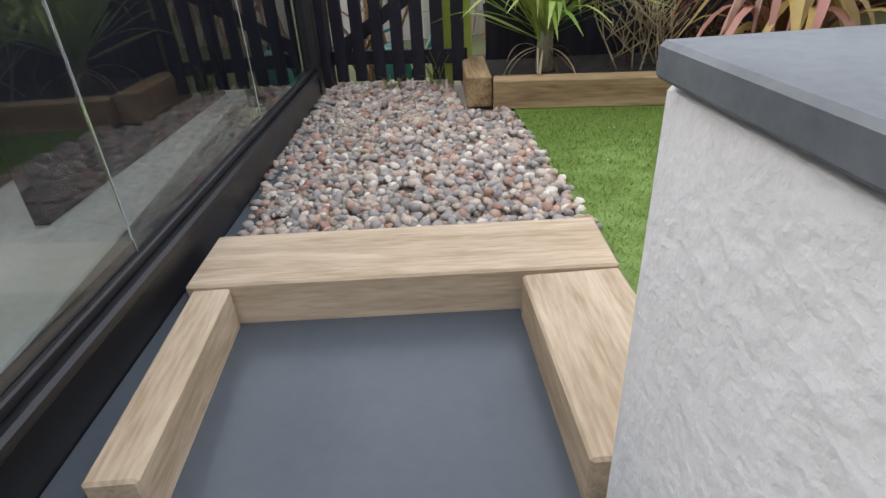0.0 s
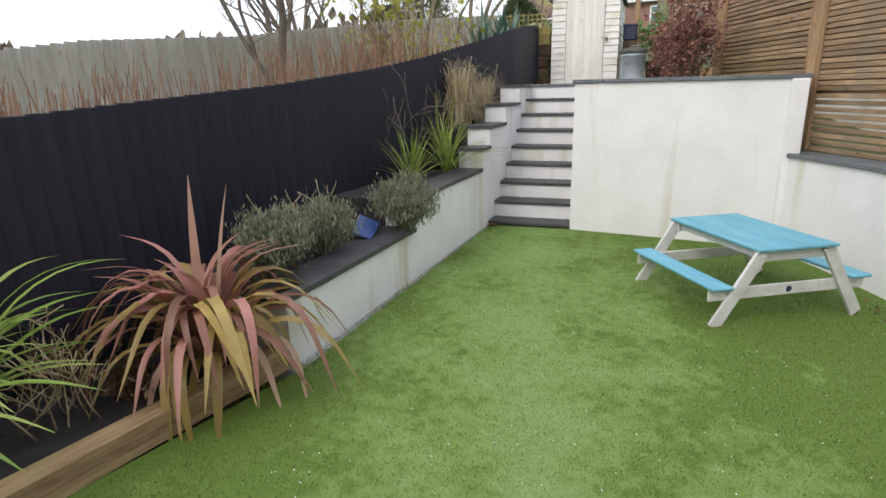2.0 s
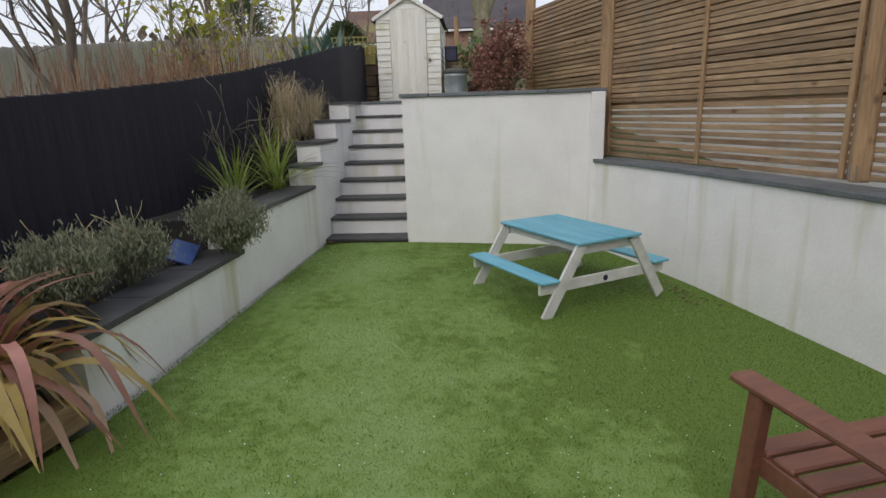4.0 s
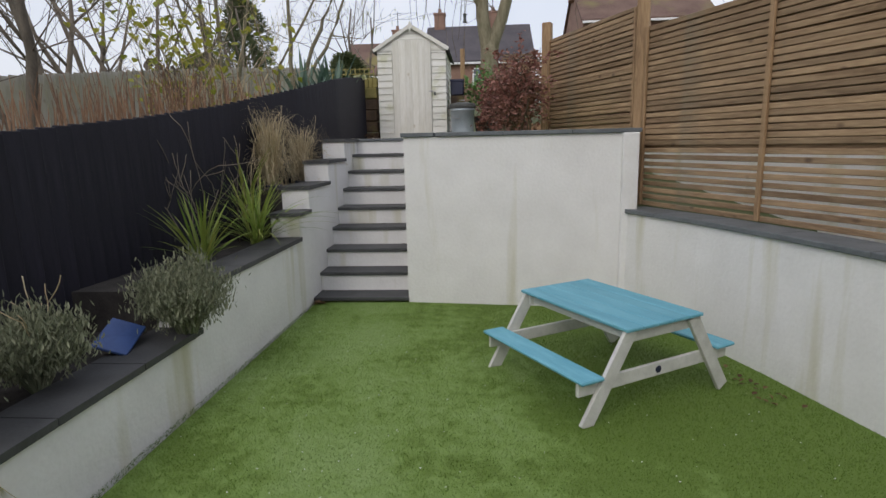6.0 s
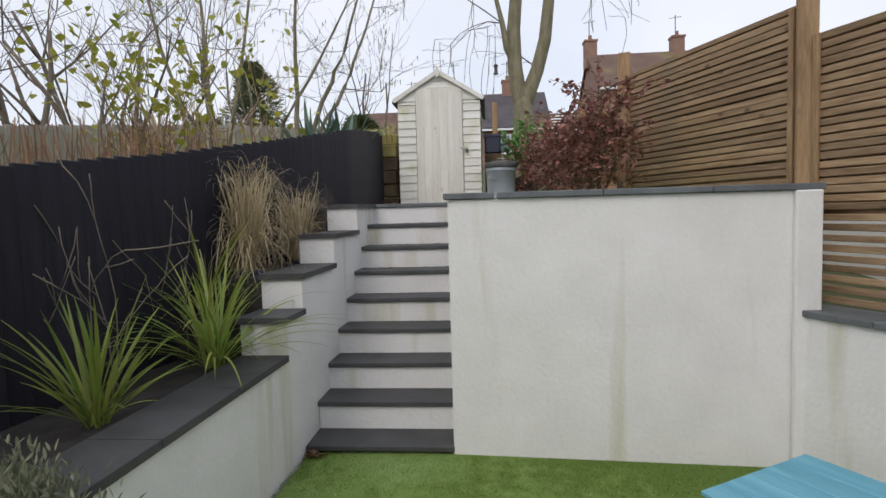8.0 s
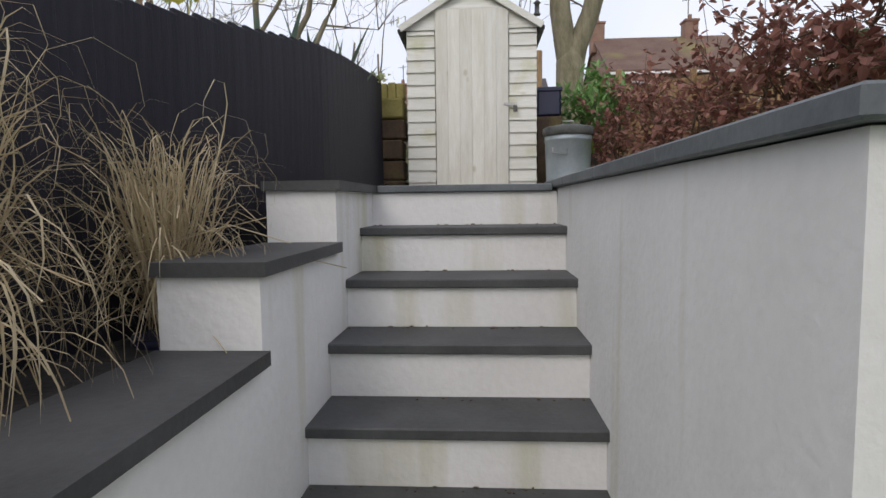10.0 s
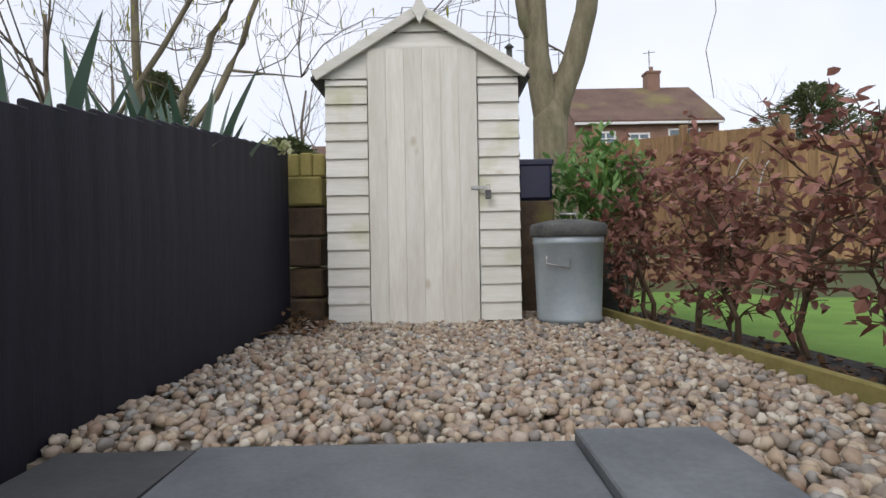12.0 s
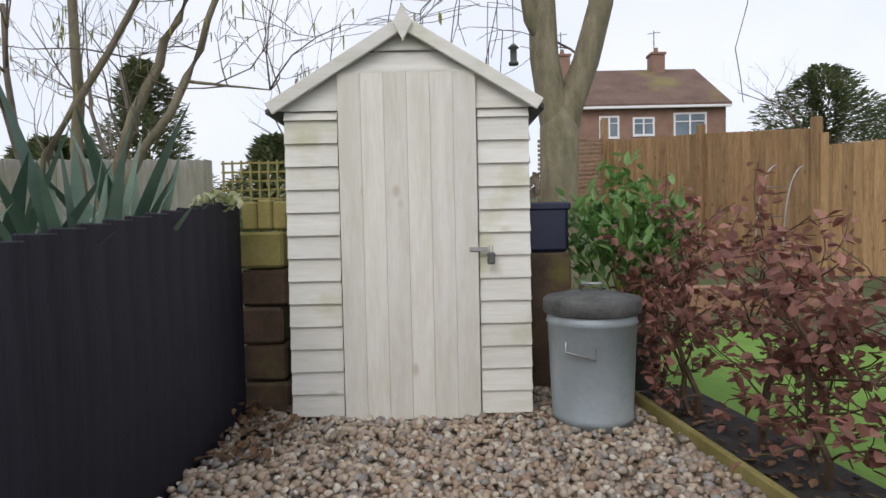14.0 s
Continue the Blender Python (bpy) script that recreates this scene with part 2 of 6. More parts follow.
M_TURF = turf_material("artificial_turf", False)
M_BLADE = turf_material("turf_blades", True)
M_SOIL = material("dark_soil", (0.020, 0.018, 0.017), (0.046, 0.040, 0.036), 9, 0.95, 0.9, 70)
M_GROUND = material("rough_grass_ground", (0.06, 0.085, 0.025), (0.10, 0.10, 0.045), 0.8, 0.95, 0.5, 12)
M_GARDEN = material("upper_lawn", (0.10, 0.215, 0.025), (0.17, 0.31, 0.05), 3, 0.9, 0.8, 60)
M_SLEEPER = grained("pale_sleeper_timber", (0.39, 0.29, 0.185), (0.62, 0.50, 0.36), 0.75, "X", 11, 0.06)
M_SLEEPER_OLD = grained("weathered_sleeper_timber", (0.19, 0.11, 0.05), (0.42, 0.30, 0.16), 0.8, "X", 7, 0.1)
M_SLAT = grained("cedar_slat", (0.19, 0.12, 0.066), (0.37, 0.255, 0.15), 0.8, "X", 9, 0.2, (0.07, 0.038, 0.02), 0.5, ((0.20, 0.165, 0.115), 2.5, 0.55))
M_POST = grained("fence_post_timber", (0.22, 0.135, 0.07), (0.38, 0.25, 0.135), 0.75, "Z", 10, 0.1)
M_FEATHER = grained("featheredge_board", (0.21, 0.12, 0.055), (0.36, 0.23, 0.115), 0.8, "Z", 10, 0.18)
M_GREYFENCE = grained("grey_weathered_board", (0.33, 0.32, 0.28), (0.50, 0.48, 0.43), 0.9, "Z", 8, 0.12, (0.2, 0.18, 0.14), 0.25, ((0.30, 0.29, 0.13), 0.9, 0.5))
M_BLACK = material("black_painted_board", (0.010, 0.010, 0.016), (0.022, 0.021, 0.032), 4, 0.6, 0.3, 45, stretch=(6, 6, 0.5), spread=0.12, spec=0.26)
M_FRAME = material("black_powder_coat", (0.012, 0.012, 0.014), (0.018, 0.018, 0.02), 10, 0.32, 0.03)
M_FLOOR = material("grey_painted_floor", (0.075, 0.09, 0.105), (0.095, 0.112, 0.13), 3, 0.28, 0.12, 30)
M_CREAM = grained("cream_painted_board", (0.64, 0.64, 0.575), (0.77, 0.77, 0.735), 0.75, "X", 8, 0.05, (0.55, 0.52, 0.43), 0.3, ((0.46, 0.47, 0.26), 2.6, 0.555))
M_CREAM_Z = grained("cream_painted_door_board", (0.63, 0.62, 0.55), (0.75, 0.745, 0.70), 0.7, "Z", 8, 0.06, (0.52, 0.48, 0.38), 0.3)
M_ZINC = material("galvanised_steel", (0.34, 0.41, 0.46), (0.44, 0.50, 0.54), 5, 0.5, 0.05, 40, metal=0.35, spot=((0.3, 0.29, 0.22), 4, 0.62))
M_LID = material("weathered_dark_lid", (0.045, 0.048, 0.048), (0.12, 0.125, 0.12), 12, 0.7, 0.4, 60)
M_BLUE = material("aqua_stained_wood", (0.10, 0.32, 0.42), (0.17, 0.43, 0.53), 6, 0.6, 0.2, 50, stretch=(0.4, 3, 3), spread=0.08)
M_WHITEWOOD = material("white_washed_wood", (0.50, 0.50, 0.47), (0.64, 0.64, 0.61), 6, 0.7, 0.2, 50, stretch=(0.6, 2, 2), spread=0.06)
M_CHAIR = material("red_brown_stained_wood", (0.15, 0.06, 0.04), (0.23, 0.095, 0.06), 6, 0.45, 0.15, 60, stretch=(0.4, 3, 3), spread=0.08)
M_METAL = material("dull_steel", (0.35, 0.35, 0.36), (0.5, 0.5, 0.5), 20, 0.4, 0.1, metal=0.9)
M_BARK = material("grey_brown_bark", (0.135, 0.12, 0.075), (0.27, 0.24, 0.165), 6, 0.9, 0.9, 40, stretch=(2, 2, 0.6), spot=((0.10, 0.11, 0.05), 2.0, 0.58), distance=0.02)
M_TWIG = material("bare_twig", (0.11, 0.09, 0.07), (0.21, 0.175, 0.14), 8, 0.9, 0.2)
M_TRUNK = material("dark_grey_bark", (0.075, 0.065, 0.05), (0.16, 0.135, 0.105), 6, 0.9, 0.9, 40, stretch=(2, 2, 0.6), distance=0.02)
M_REDSTEM = material("red_brown_stem", (0.15, 0.075, 0.045), (0.29, 0.18, 0.10), 8, 0.8, 0.2, spread=0.3, island=True)
M_STRAW = leafy("straw_grass", (0.42, 0.33, 0.19), (0.62, 0.53, 0.36), 0.7, 0.3, 0.3)
M_CORDY = leafy("lime_strap_leaf", (0.17, 0.28, 0.04), (0.38, 0.46, 0.12), 0.4, 0.2, 0.3)
M_PHORM_P = leafy("peach_strap_leaf", (0.42, 0.24, 0.17), (0.70, 0.48, 0.36), 0.4, 0.2, 0.3)
M_PHORM = leafy("pink_bronze_strap_leaf", (0.20, 0.105, 0.06), (0.58, 0.27, 0.23), 0.4, 0.25, 0.3)
M_PHORM_Y = leafy("yellow_bronze_strap_leaf", (0.22, 0.15, 0.05), (0.56, 0.42, 0.14), 0.4, 0.25, 0.3)
M_YUCCA = leafy("blue_green_sword_leaf", (0.06, 0.115, 0.08), (0.15, 0.225, 0.165), 0.45, 0.25, 0.15)
M_GRASSLEAF = leafy("green_strap_leaf", (0.12, 0.19, 0.03), (0.30, 0.33, 0.07), 0.5, 0.2, 0.3)
M_LAV = leafy("grey_green_lavender", (0.13, 0.15, 0.09), (0.29, 0.30, 0.20), 0.8, 0.3, 0.2)
M_BEECH = leafy("copper_beech_leaf", (0.15, 0.055, 0.045), (0.40, 0.20, 0.155), 0.55, 0.3, 0.3)
M_LAUREL = leafy("glossy_green_laurel", (0.08, 0.19, 0.04), (0.22, 0.38, 0.13), 0.35, 0.25, 0.25)
M_YELLOWLEAF = leafy("yellow_green_leaf", (0.22, 0.27, 0.03), (0.48, 0.46, 0.08), 0.5, 0.25, 0.4)
M_CONIFER = leafy("dark_conifer", (0.10, 0.135, 0.06), (0.22, 0.25, 0.13), 0.8, 0.3, 0.35)
M_VARIEG = leafy("cream_green_ivy", (0.18, 0.25, 0.06), (0.62, 0.62, 0.40), 0.5, 0.2, 0.2)
M_DEAD = leafy("brown_dead_leaf", (0.07, 0.035, 0.018), (0.20, 0.12, 0.06), 0.8, 0.3, 0.1)
M_BRICK = material("brown_brick", (0.20, 0.11, 0.07), (0.34, 0.20, 0.12), 3, 0.9, 0.3, 40, spread=0.15)
M_REDBRICK = material("red_brick", (0.225, 0.13, 0.10), (0.31, 0.20, 0.155), 2, 0.9, 0.2, 20)
M_BUFF = material("buff_brick", (0.40, 0.30, 0.17), (0.48, 0.37, 0.23), 2, 0.9, 0.2, 20)
M_ROOF = material("brown_roof_tile", (0.115, 0.068, 0.056), (0.185, 0.12, 0.095), 0.8, 0.9, 0.3, 8, spot=((0.22, 0.20, 0.07), 0.35, 0.58))
M_ROOF_DARK = material("dark_roof_tile", (0.06, 0.055, 0.065), (0.10, 0.09, 0.10), 0.8, 0.9, 0.3, 8)
M_PVC = material("white_window_frame", (0.75, 0.76, 0.78), (0.82, 0.82, 0.83), 4, 0.4, 0)
M_PANE = material("far_window_pane", (0.10, 0.14, 0.18), (0.20, 0.26, 0.32), 1, 0.15, 0)
M_PALE = material("pale_concrete_paving", (0.30, 0.30, 0.27), (0.42, 0.42, 0.38), 3, 0.7, 0.15, 40)
M_NAVY = material("navy_plastic", (0.012, 0.015, 0.045), (0.02, 0.025, 0.06), 5, 0.4, 0)
M_SOLAR = material("blue_painted_slate", (0.02, 0.05, 0.17), (0.035, 0.08, 0.24), 5, 0.45, 0.1)
M_LIME = material("lime_green_paint", (0.38, 0.45, 0.06), (0.46, 0.52, 0.10), 6, 0.6, 0.1)
M_TEAL = material("dark_teal_plastic", (0.02, 0.13, 0.10), (0.035, 0.19, 0.15), 6, 0.4, 0.05)
M_MOSS = material("mossy_edging_timber", (0.20, 0.17, 0.05), (0.31, 0.27, 0.10), 6, 0.85, 0.3, 50)
M_MORTAR = material("mortar", (0.30, 0.27, 0.23), (0.36, 0.33, 0.29), 8, 0.95, 0.3)
M_SUBBASE = material("buff_sub_base", (0.20, 0.165, 0.12), (0.28, 0.235, 0.18), 12, 0.95, 0.6, 60)
M_LOG = material("wet_brown_timber_wall", (0.055, 0.035, 0.022), (0.13, 0.085, 0.05), 6, 0.8, 0.5, 40, spot=((0.13, 0.14, 0.02), 3, 0.6))
M_PEBBLE = stone_mix("mixed_river_pebble", [(0.46, 0.38, 0.33), (0.32, 0.30, 0.28), (0.52, 0.36, 0.28), (0.60, 0.52, 0.44), (0.26, 0.245, 0.235), (0.42, 0.39, 0.36), (0.50, 0.42, 0.35), (0.40, 0.24, 0.18), (0.37, 0.35, 0.34), (0.74, 0.69, 0.61), (0.36, 0.33, 0.30), (0.52, 0.42, 0.33)])
M_GRAVEL = stone_mix("buff_gravel", [(0.40, 0.31, 0.22), (0.28, 0.24, 0.20), (0.46, 0.38, 0.28), (0.34, 0.26, 0.19), (0.24, 0.22, 0.20), (0.52, 0.46, 0.37), (0.36, 0.29, 0.23), (0.30, 0.21, 0.15), (0.43, 0.36, 0.29), (0.33, 0.32, 0.30), (0.58, 0.54, 0.46), (0.38, 0.31, 0.25)])
M_GLASS = bpy.data.materials.new("clear_glass")
M_GLASS.use_nodes = True
_p = M_GLASS.node_tree.nodes["Principled BSDF"]
_p.inputs["Transmission Weight"].default_value, _p.inputs["Roughness"].default_value, _p.inputs["IOR"].default_value = 1.0, 0.0, 1.5
_p.inputs["Base Color"].default_value = (0.82, 0.88, 0.87, 1)

# ---- building helpers ----


class Builder:
    """Gathers boxes, tubes and strips into one mesh."""

    def __init__(self):
        self.v, self.f = [], []

    def add(self, verts, faces):
        k = len(self.v)
        self.v += [tuple(v) for v in verts]
        self.f += [tuple(k + i for i in f) for f in faces]
        return self

    def box(self, x0, x1, y0, y1, z0, z1, bevel=0.0, m=None):
        b = min(bevel, (x1 - x0) / 3, (y1 - y0) / 3, (z1 - z0) / 3)
        pts, faces = [], []
        if b <= 0:
            pts = [Vector((x, y, z)) for z in (z0, z1) for y in (y0, y1) for x in (x0, x1)]
            faces = [(0, 2, 3, 1), (4, 5, 7, 6), (0, 1, 5, 4), (2, 6, 7, 3), (0, 4, 6, 2), (1, 3, 7, 5)]
        else:
            bm = bmesh.new()
            bmesh.ops.create_cube(bm, size=1)
            for v in bm.verts:
                v.co = Vector(((x0 + x1) / 2 + v.co.x * (x1 - x0), (y0 + y1) / 2 + v.co.y * (y1 - y0), (z0 + z1) / 2 + v.co.z * (z1 - z0)))
            bmesh.ops.bevel(bm, geom=list(bm.edges), offset=b, segments=1, affect="EDGES")
            bm.verts.index_update()
            pts, faces = [v.co.copy() for v in bm.verts], [[v.index for v in f.verts] for f in bm.faces]
            bm.free()
        return self.add([m @ p for p in pts] if m else pts, faces)

    def beam(self, a, b, w, h, bevel=0.003, up=(0, 0, 1)):
        """A bar of width w and height h from a to b."""
        a, b = Vector(a), Vector(b)
        d = b - a
        x = d.normalized()
        y = Vector(up).cross(x).normalized()
        z = x.cross(y)
        m = Matrix((x, y, z)).transposed().to_4x4()
        m.translation = a
        return self.box(0, d.length, -w / 2, w / 2, -h / 2, h / 2, bevel, m)

    def tube(self, pts, radii, n=6):
        pts = [Vector(p) for p in pts]
        rings, faces = [], []
        for i, p in enumerate(pts):
            d = (pts[min(i + 1, len(pts) - 1)] - pts[max(i - 1, 0)]).normalized()
            u = d.cross(Vector((0.31, 0.2, 0.93) if abs(d.z) < 0.9 else (1, 0, 0.1))).normalized()
            w = d.cross(u)
            r = radii[i] if hasattr(radii, "__len__") else radii
            rings += [p + r * (math.cos(6.2832 * k / n) * u + math.sin(6.2832 * k / n) * w) for k in range(n)]
        for i in range(len(pts) - 1):
            for k in range(n):
                a, b = i * n + k, i * n + (k + 1) % n
                faces.append((a, b, b + n, a + n))
        faces.append(tuple(range(n))[::-1])
        faces.append(tuple(range((len(pts) - 1) * n, len(pts) * n)))
        return self.add(rings, faces)

    def lathe(self, profile, centre, n=28):
        cx, cy, cz = centre
        verts = [(cx + r * math.cos(6.2832 * k / n), cy + r * math.sin(6.2832 * k / n), cz + z) for r, z in profile for k in range(n)]
        faces = [(i * n + k, i * n + (k + 1) % n, (i + 1) * n + (k + 1) % n, (i + 1) * n + k) for i in range(len(profile) - 1) for k in range(n)]
        faces += [tuple(range(n))[::-1], tuple(range((len(profile) - 1) * n, len(profile) * n))]
        return self.add(verts, faces)

    def prism(self, outline, z0, z1):
        n = len(outline)
        verts = [(x, y, z0) for x, y in outline] + [(x, y, z1) for x, y in outline]
        faces = [tuple(range(n))[::-1], tuple(range(n, 2 * n))] + [(i, (i + 1) % n, n + (i + 1) % n, n + i) for i in range(n)]
        return self.add(verts, faces)

    def leaf(self, base, way, up, length, width):
        base, way = Vector(base), Vector(way).normalized()
        side = way.cross(Vector(up)).normalized()
        rise = side.cross(way).normalized() * width * 0.22
        a, b, tip = base + way * length * 0.32 + rise, base + way * length * 0.7 + rise * 0.7, base + way * length
        return self.add([base, a - side * width * 0.5, b - side * width * 0.4, tip, b + side * width * 0.4, a + side * width * 0.5], [(0, 1, 2, 3), (0, 3, 4, 5)])

    def data(self, name, mat, smooth=False):
        me = bpy.data.meshes.new(name)
        me.from_pydata(self.v, [], self.f)
        me.update()
        if smooth:
            me.shade_smooth()
        me.materials.append(mat)
        return me

    def done(self, name, mat, parent=None, smooth=False):
        me = self.data(name, mat, smooth)
        bm = bmesh.new()
        bm.from_mesh(me)
        bmesh.ops.recalc_face_normals(bm, faces=bm.faces)
        bm.to_mesh(me)
        bm.free()
        ob = new(name, me)
        ob.parent = parent
        return ob


def block(name, x0, x1, y0, y1, z0, z1, mat, parent=None, bevel=0.006):
    return Builder().box(x0, x1, y0, y1, z0, z1, bevel).done(name, mat, parent)


def empty(name, at=(0, 0, 0)):
    ob = new(name)
    ob.location = at
    ob.empty_display_size = 0.1
    return ob


def piece(name, data, m, parent):
    """A part that shares its mesh with its like. The parent stands at the origin."""
    ob = new(name, data)
    ob.parent = parent
    ob.matrix_basis = m
    return ob


def structure(ob, label, category=""):
    return tagged(ob, label, category, kind="structure")


def lerp(a, b, t):
    return a + (b - a) * t


def table_at(points, x):
    for (xa, ya), (xb, yb) in zip(points, points[1:]):
        if x <= xb:
            return lerp(ya, yb, max(0, (x - xa) / (xb - xa)))
    return points[-1][1]

# ---- the large structure ----
# ground: rises uphill beyond the garden, cut low under it
GROUND_Z = [(-400, -1.2), (-3, -0.25), (3, -0.2), (6, 0.5), (10, 1.35), (16, 1.9), (30, 3.4), (60, 5.0), (400, 6.0)]


def ground_height(x, y):
    z = table_at(GROUND_Z, y)
    if -2.6 < x < 4.2 and -3 < y < 6.3:
        z = -0.35
    elif -2.3 < x < 2.6 and y < 8.3:
        z = -0.35
    elif -2.3 < x < 2.6 and y < 12.6:
        z = min(z, 1.1)
    return z


def build_ground():
    xs = [-400, -150, -60, -30, -15, -8, -5, -3.5, -2.7, -2.3, -1, 0, 1, 2, 2.6, 3.4, 4.3, 6, 9, 15, 30, 60, 150, 400]
    ys = [-400, -100, -30, -10, -5, -3, -1, 1, 3, 5, 6.2, 6.4, 8, 10, 12, 12.8, 14, 16, 20, 25, 30, 45, 60, 120, 400]
    v = [(x, y, ground_height(x, y)) for y in ys for x in xs]
    n = len(xs)
    f = [(j * n + i, j * n + i + 1, (j + 1) * n + i + 1, (j + 1) * n + i) for j in range(len(ys) - 1) for i in range(n - 1)]
    ob = Builder().add(v, f).done("ground", M_GROUND)
    structure(ob, "rough grassy ground rising gently uphill beyond the garden", "ground")


build_ground()

RIGHT = [(1.965, 6.08), (2.36, 5.22), (2.6, 4.56), (2.97, 3.3), (3.55, 1.2), (4.0, -0.6)]


def lawn_z(x):
    """The lawn falls a little towards the low wall."""
    return -0.034 * max(0.0, x)


def sloped(b, outline, z0):
    n = len(outline)
    verts = [(x, y, z0) for x, y in outline] + [(x, y, lawn_z(x)) for x, y in outline]
    return b.add(verts, [tuple(range(n))[::-1], tuple(range(n, 2 * n))] + [(i, (i + 1) % n, n + (i + 1) % n, n + i) for i in range(n)])


lawn = Builder()
sloped(lawn, [(-1.42, 0.62), (0, 0.57), (0, 6.05), (-0.9, 6.05), (-1.0, 2.3)], -0.25)
sloped(lawn, [(0, 0.57), (0.2, 0.56), (0.84, 0.5), (4.2, 0.45), (3.7, 1.5), (3.2, 3.3), (2.8, 4.6), (2.2, 6.05), (0, 6.05)], -0.25)
lawn = lawn.done("lawn", M_TURF)
structure(lawn, "bright green artificial turf lawn with paler and darker patches", "lawn")
patio = block("floor", 0.13, 5.0, -1.6, 0.3, -0.2, -0.07, M_FLOOR)
structure(patio, "smooth grey painted patio floor", "floor")

# retaining wall beside the stairs, with its return, and the low wall on the lawn's far side
wall_back = Builder().prism([(0, 6.0), (2.02, 6.0), (2.02, 6.28), (0.28, 6.28), (0.28, 8.4), (0, 8.4)], -0.1, 1.55).box(1.955, 2.10, 5.955, 5.998, -0.1, 1.55, 0.008).done("wall_back", M_RENDER)
structure(wall_back, "white rendered retaining wall with faint green run-off stains", "wall")


def low_wall():
    b = Builder()
    ends = RIGHT
    out = [(x + 0.3, y + 0.1) for x, y in ends]
    n = len(ends)
    foot = [(x - 0.02, y) for i, (x, y) in enumerate(ends)]
    ring = [(x, y, -0.24) for x, y in foot] + [(x, y, -0.24) for x, y in out[::-1]] + [(x, y, 0.835) for x, y in ends] + [(x, y, 0.835) for x, y in out[::-1]]
    k = 2 * n
    b.add(ring, [tuple(range(k))[::-1], tuple(range(k, 2 * k))] + [(i, (i + 1) % k, k + (i + 1) % k, k + i) for i in range(k)])
    ob = b.done("wall_right", M_RENDER)
    structure(ob, "low white rendered wall with yellow-green damp streaks", "wall")
    return ob


wall_right = low_wall()

# left planter wall in rising levels
LEVELS = [(2.28, 3.98, 0.435), (3.98, 5.76, 0.685), (5.76, 6.06, 0.905), (6.06, 6.74, 1.125), (6.74, 7.44, 1.345), (7.44, 8.36, 1.57)]


def face_x(y):
    return table_at([(2.3, -1.06), (6.2, -0.925), (8.4, -0.875)], y)


def planter_wall():
    b = Builder()
    for y0, y1, z in LEVELS:
        b.prism([(face_x(y0), y0), (face_x(y1), y1), (face_x(y1) - 0.26, y1), (face_x(y0) - 0.26, y0)], -0.1, z - 0.036)
    b.box(-2.0, face_x(2.28) - 0.262, 2.28, 2.5, -0.1, 0.40, 0.004)
    ob = b.done("wall_left", M_RENDER)
    structure(ob, "white rendered planter wall climbing in levels", "wall")
    for y0, y1, z in LEVELS:
        cuts = max(1, round((y1 - y0) / 0.62))
        for i in range(cuts):
            a, c = lerp(y0, y1, i / cuts) - (0.02 if i == 0 else -0.003), lerp(y0, y1, (i + 1) / cuts) - 0.003
            s = Builder().prism([(face_x(a) + 0.022, a), (face_x(c) + 0.022, c), (face_x(c) - 0.27, c), (face_x(a) - 0.27, a)], z - 0.036, z).done("coping_slab", M_TREAD, ob)
    return ob


planter_wall()
soil = Builder()
for y0, y1, z in LEVELS[:5]:
    soil.prism([(face_x(y0) - 0.262, y0 + 0.01), (face_x(y1) - 0.262, y1), (-1.9, y1), (-2.1, y0 + 0.01)], 0.0 if z < 0.5 else z - 0.4, min(z - 0.03, 1.095))
soil.prism([(-1.47, 0.56), (-1.17, 2.2), (-2.1, 2.27), (-2.3, 0.56)], -0.1, 0.10)
structure(soil.done("planting_soil", M_SOIL), "dark damp planting soil", "soil")


def slabs_on(wall, path, z, width, mat):
    """Coping slabs along a line, outer side to the left of it."""
    for (xa, ya), (xb, yb) in zip(path, path[1:]):
        d = Vector((xb - xa, yb - ya, 0))
        n = max(1, round(d.length / 0.6))
        for i in range(n):
            a, c = Vector((xa, ya, z)) + d * (i / n + 0.004 / d.length), Vector((xa, ya, z)) + d * ((i + 1) / n)
            Builder().beam(a, c, width, 0.036, 0.004).done("coping_slab", mat, wall)


slabs_on(wall_back, [(0.29, 6.13), (2.12, 6.13)], 1.570, 0.32, M_SLATE)
slabs_on(wall_back, [(0.125, 5.97), (0.125, 8.4)], 1.571, 0.30, M_SLATE)
slabs_on(wall_right, [(x + 0.12, y + 0.03) for x, y in RIGHT[:5]], 0.855, 0.30, M_SLATE)

# stairs: slab at the lawn, eight risers
stairs = empty("stairs", (0, 0, 0))
structure(stairs, "steep outdoor stairs with dark slate treads and white risers", "stairs")
TREAD, RISE = 0.26, 0.19
for k in range(9):
    y, z = 6.0 + TREAD * k, 0.05 + RISE * k
    depth = TREAD + 0.03 if k < 8 else 0.30
    block("tread", -0.925 if k < 8 else -0.855, 0.004 if k < 8 else -0.028, y - 0.012, y + depth, z - 0.034, z, M_TREAD if k < 8 else M_SLATE, stairs, 0.004)
    if k:
        block("riser", -0.92, 0.0, y + 0.012, y + 0.3, z - RISE - 0.02, z - 0.035, M_RENDER, stairs, 0.003)

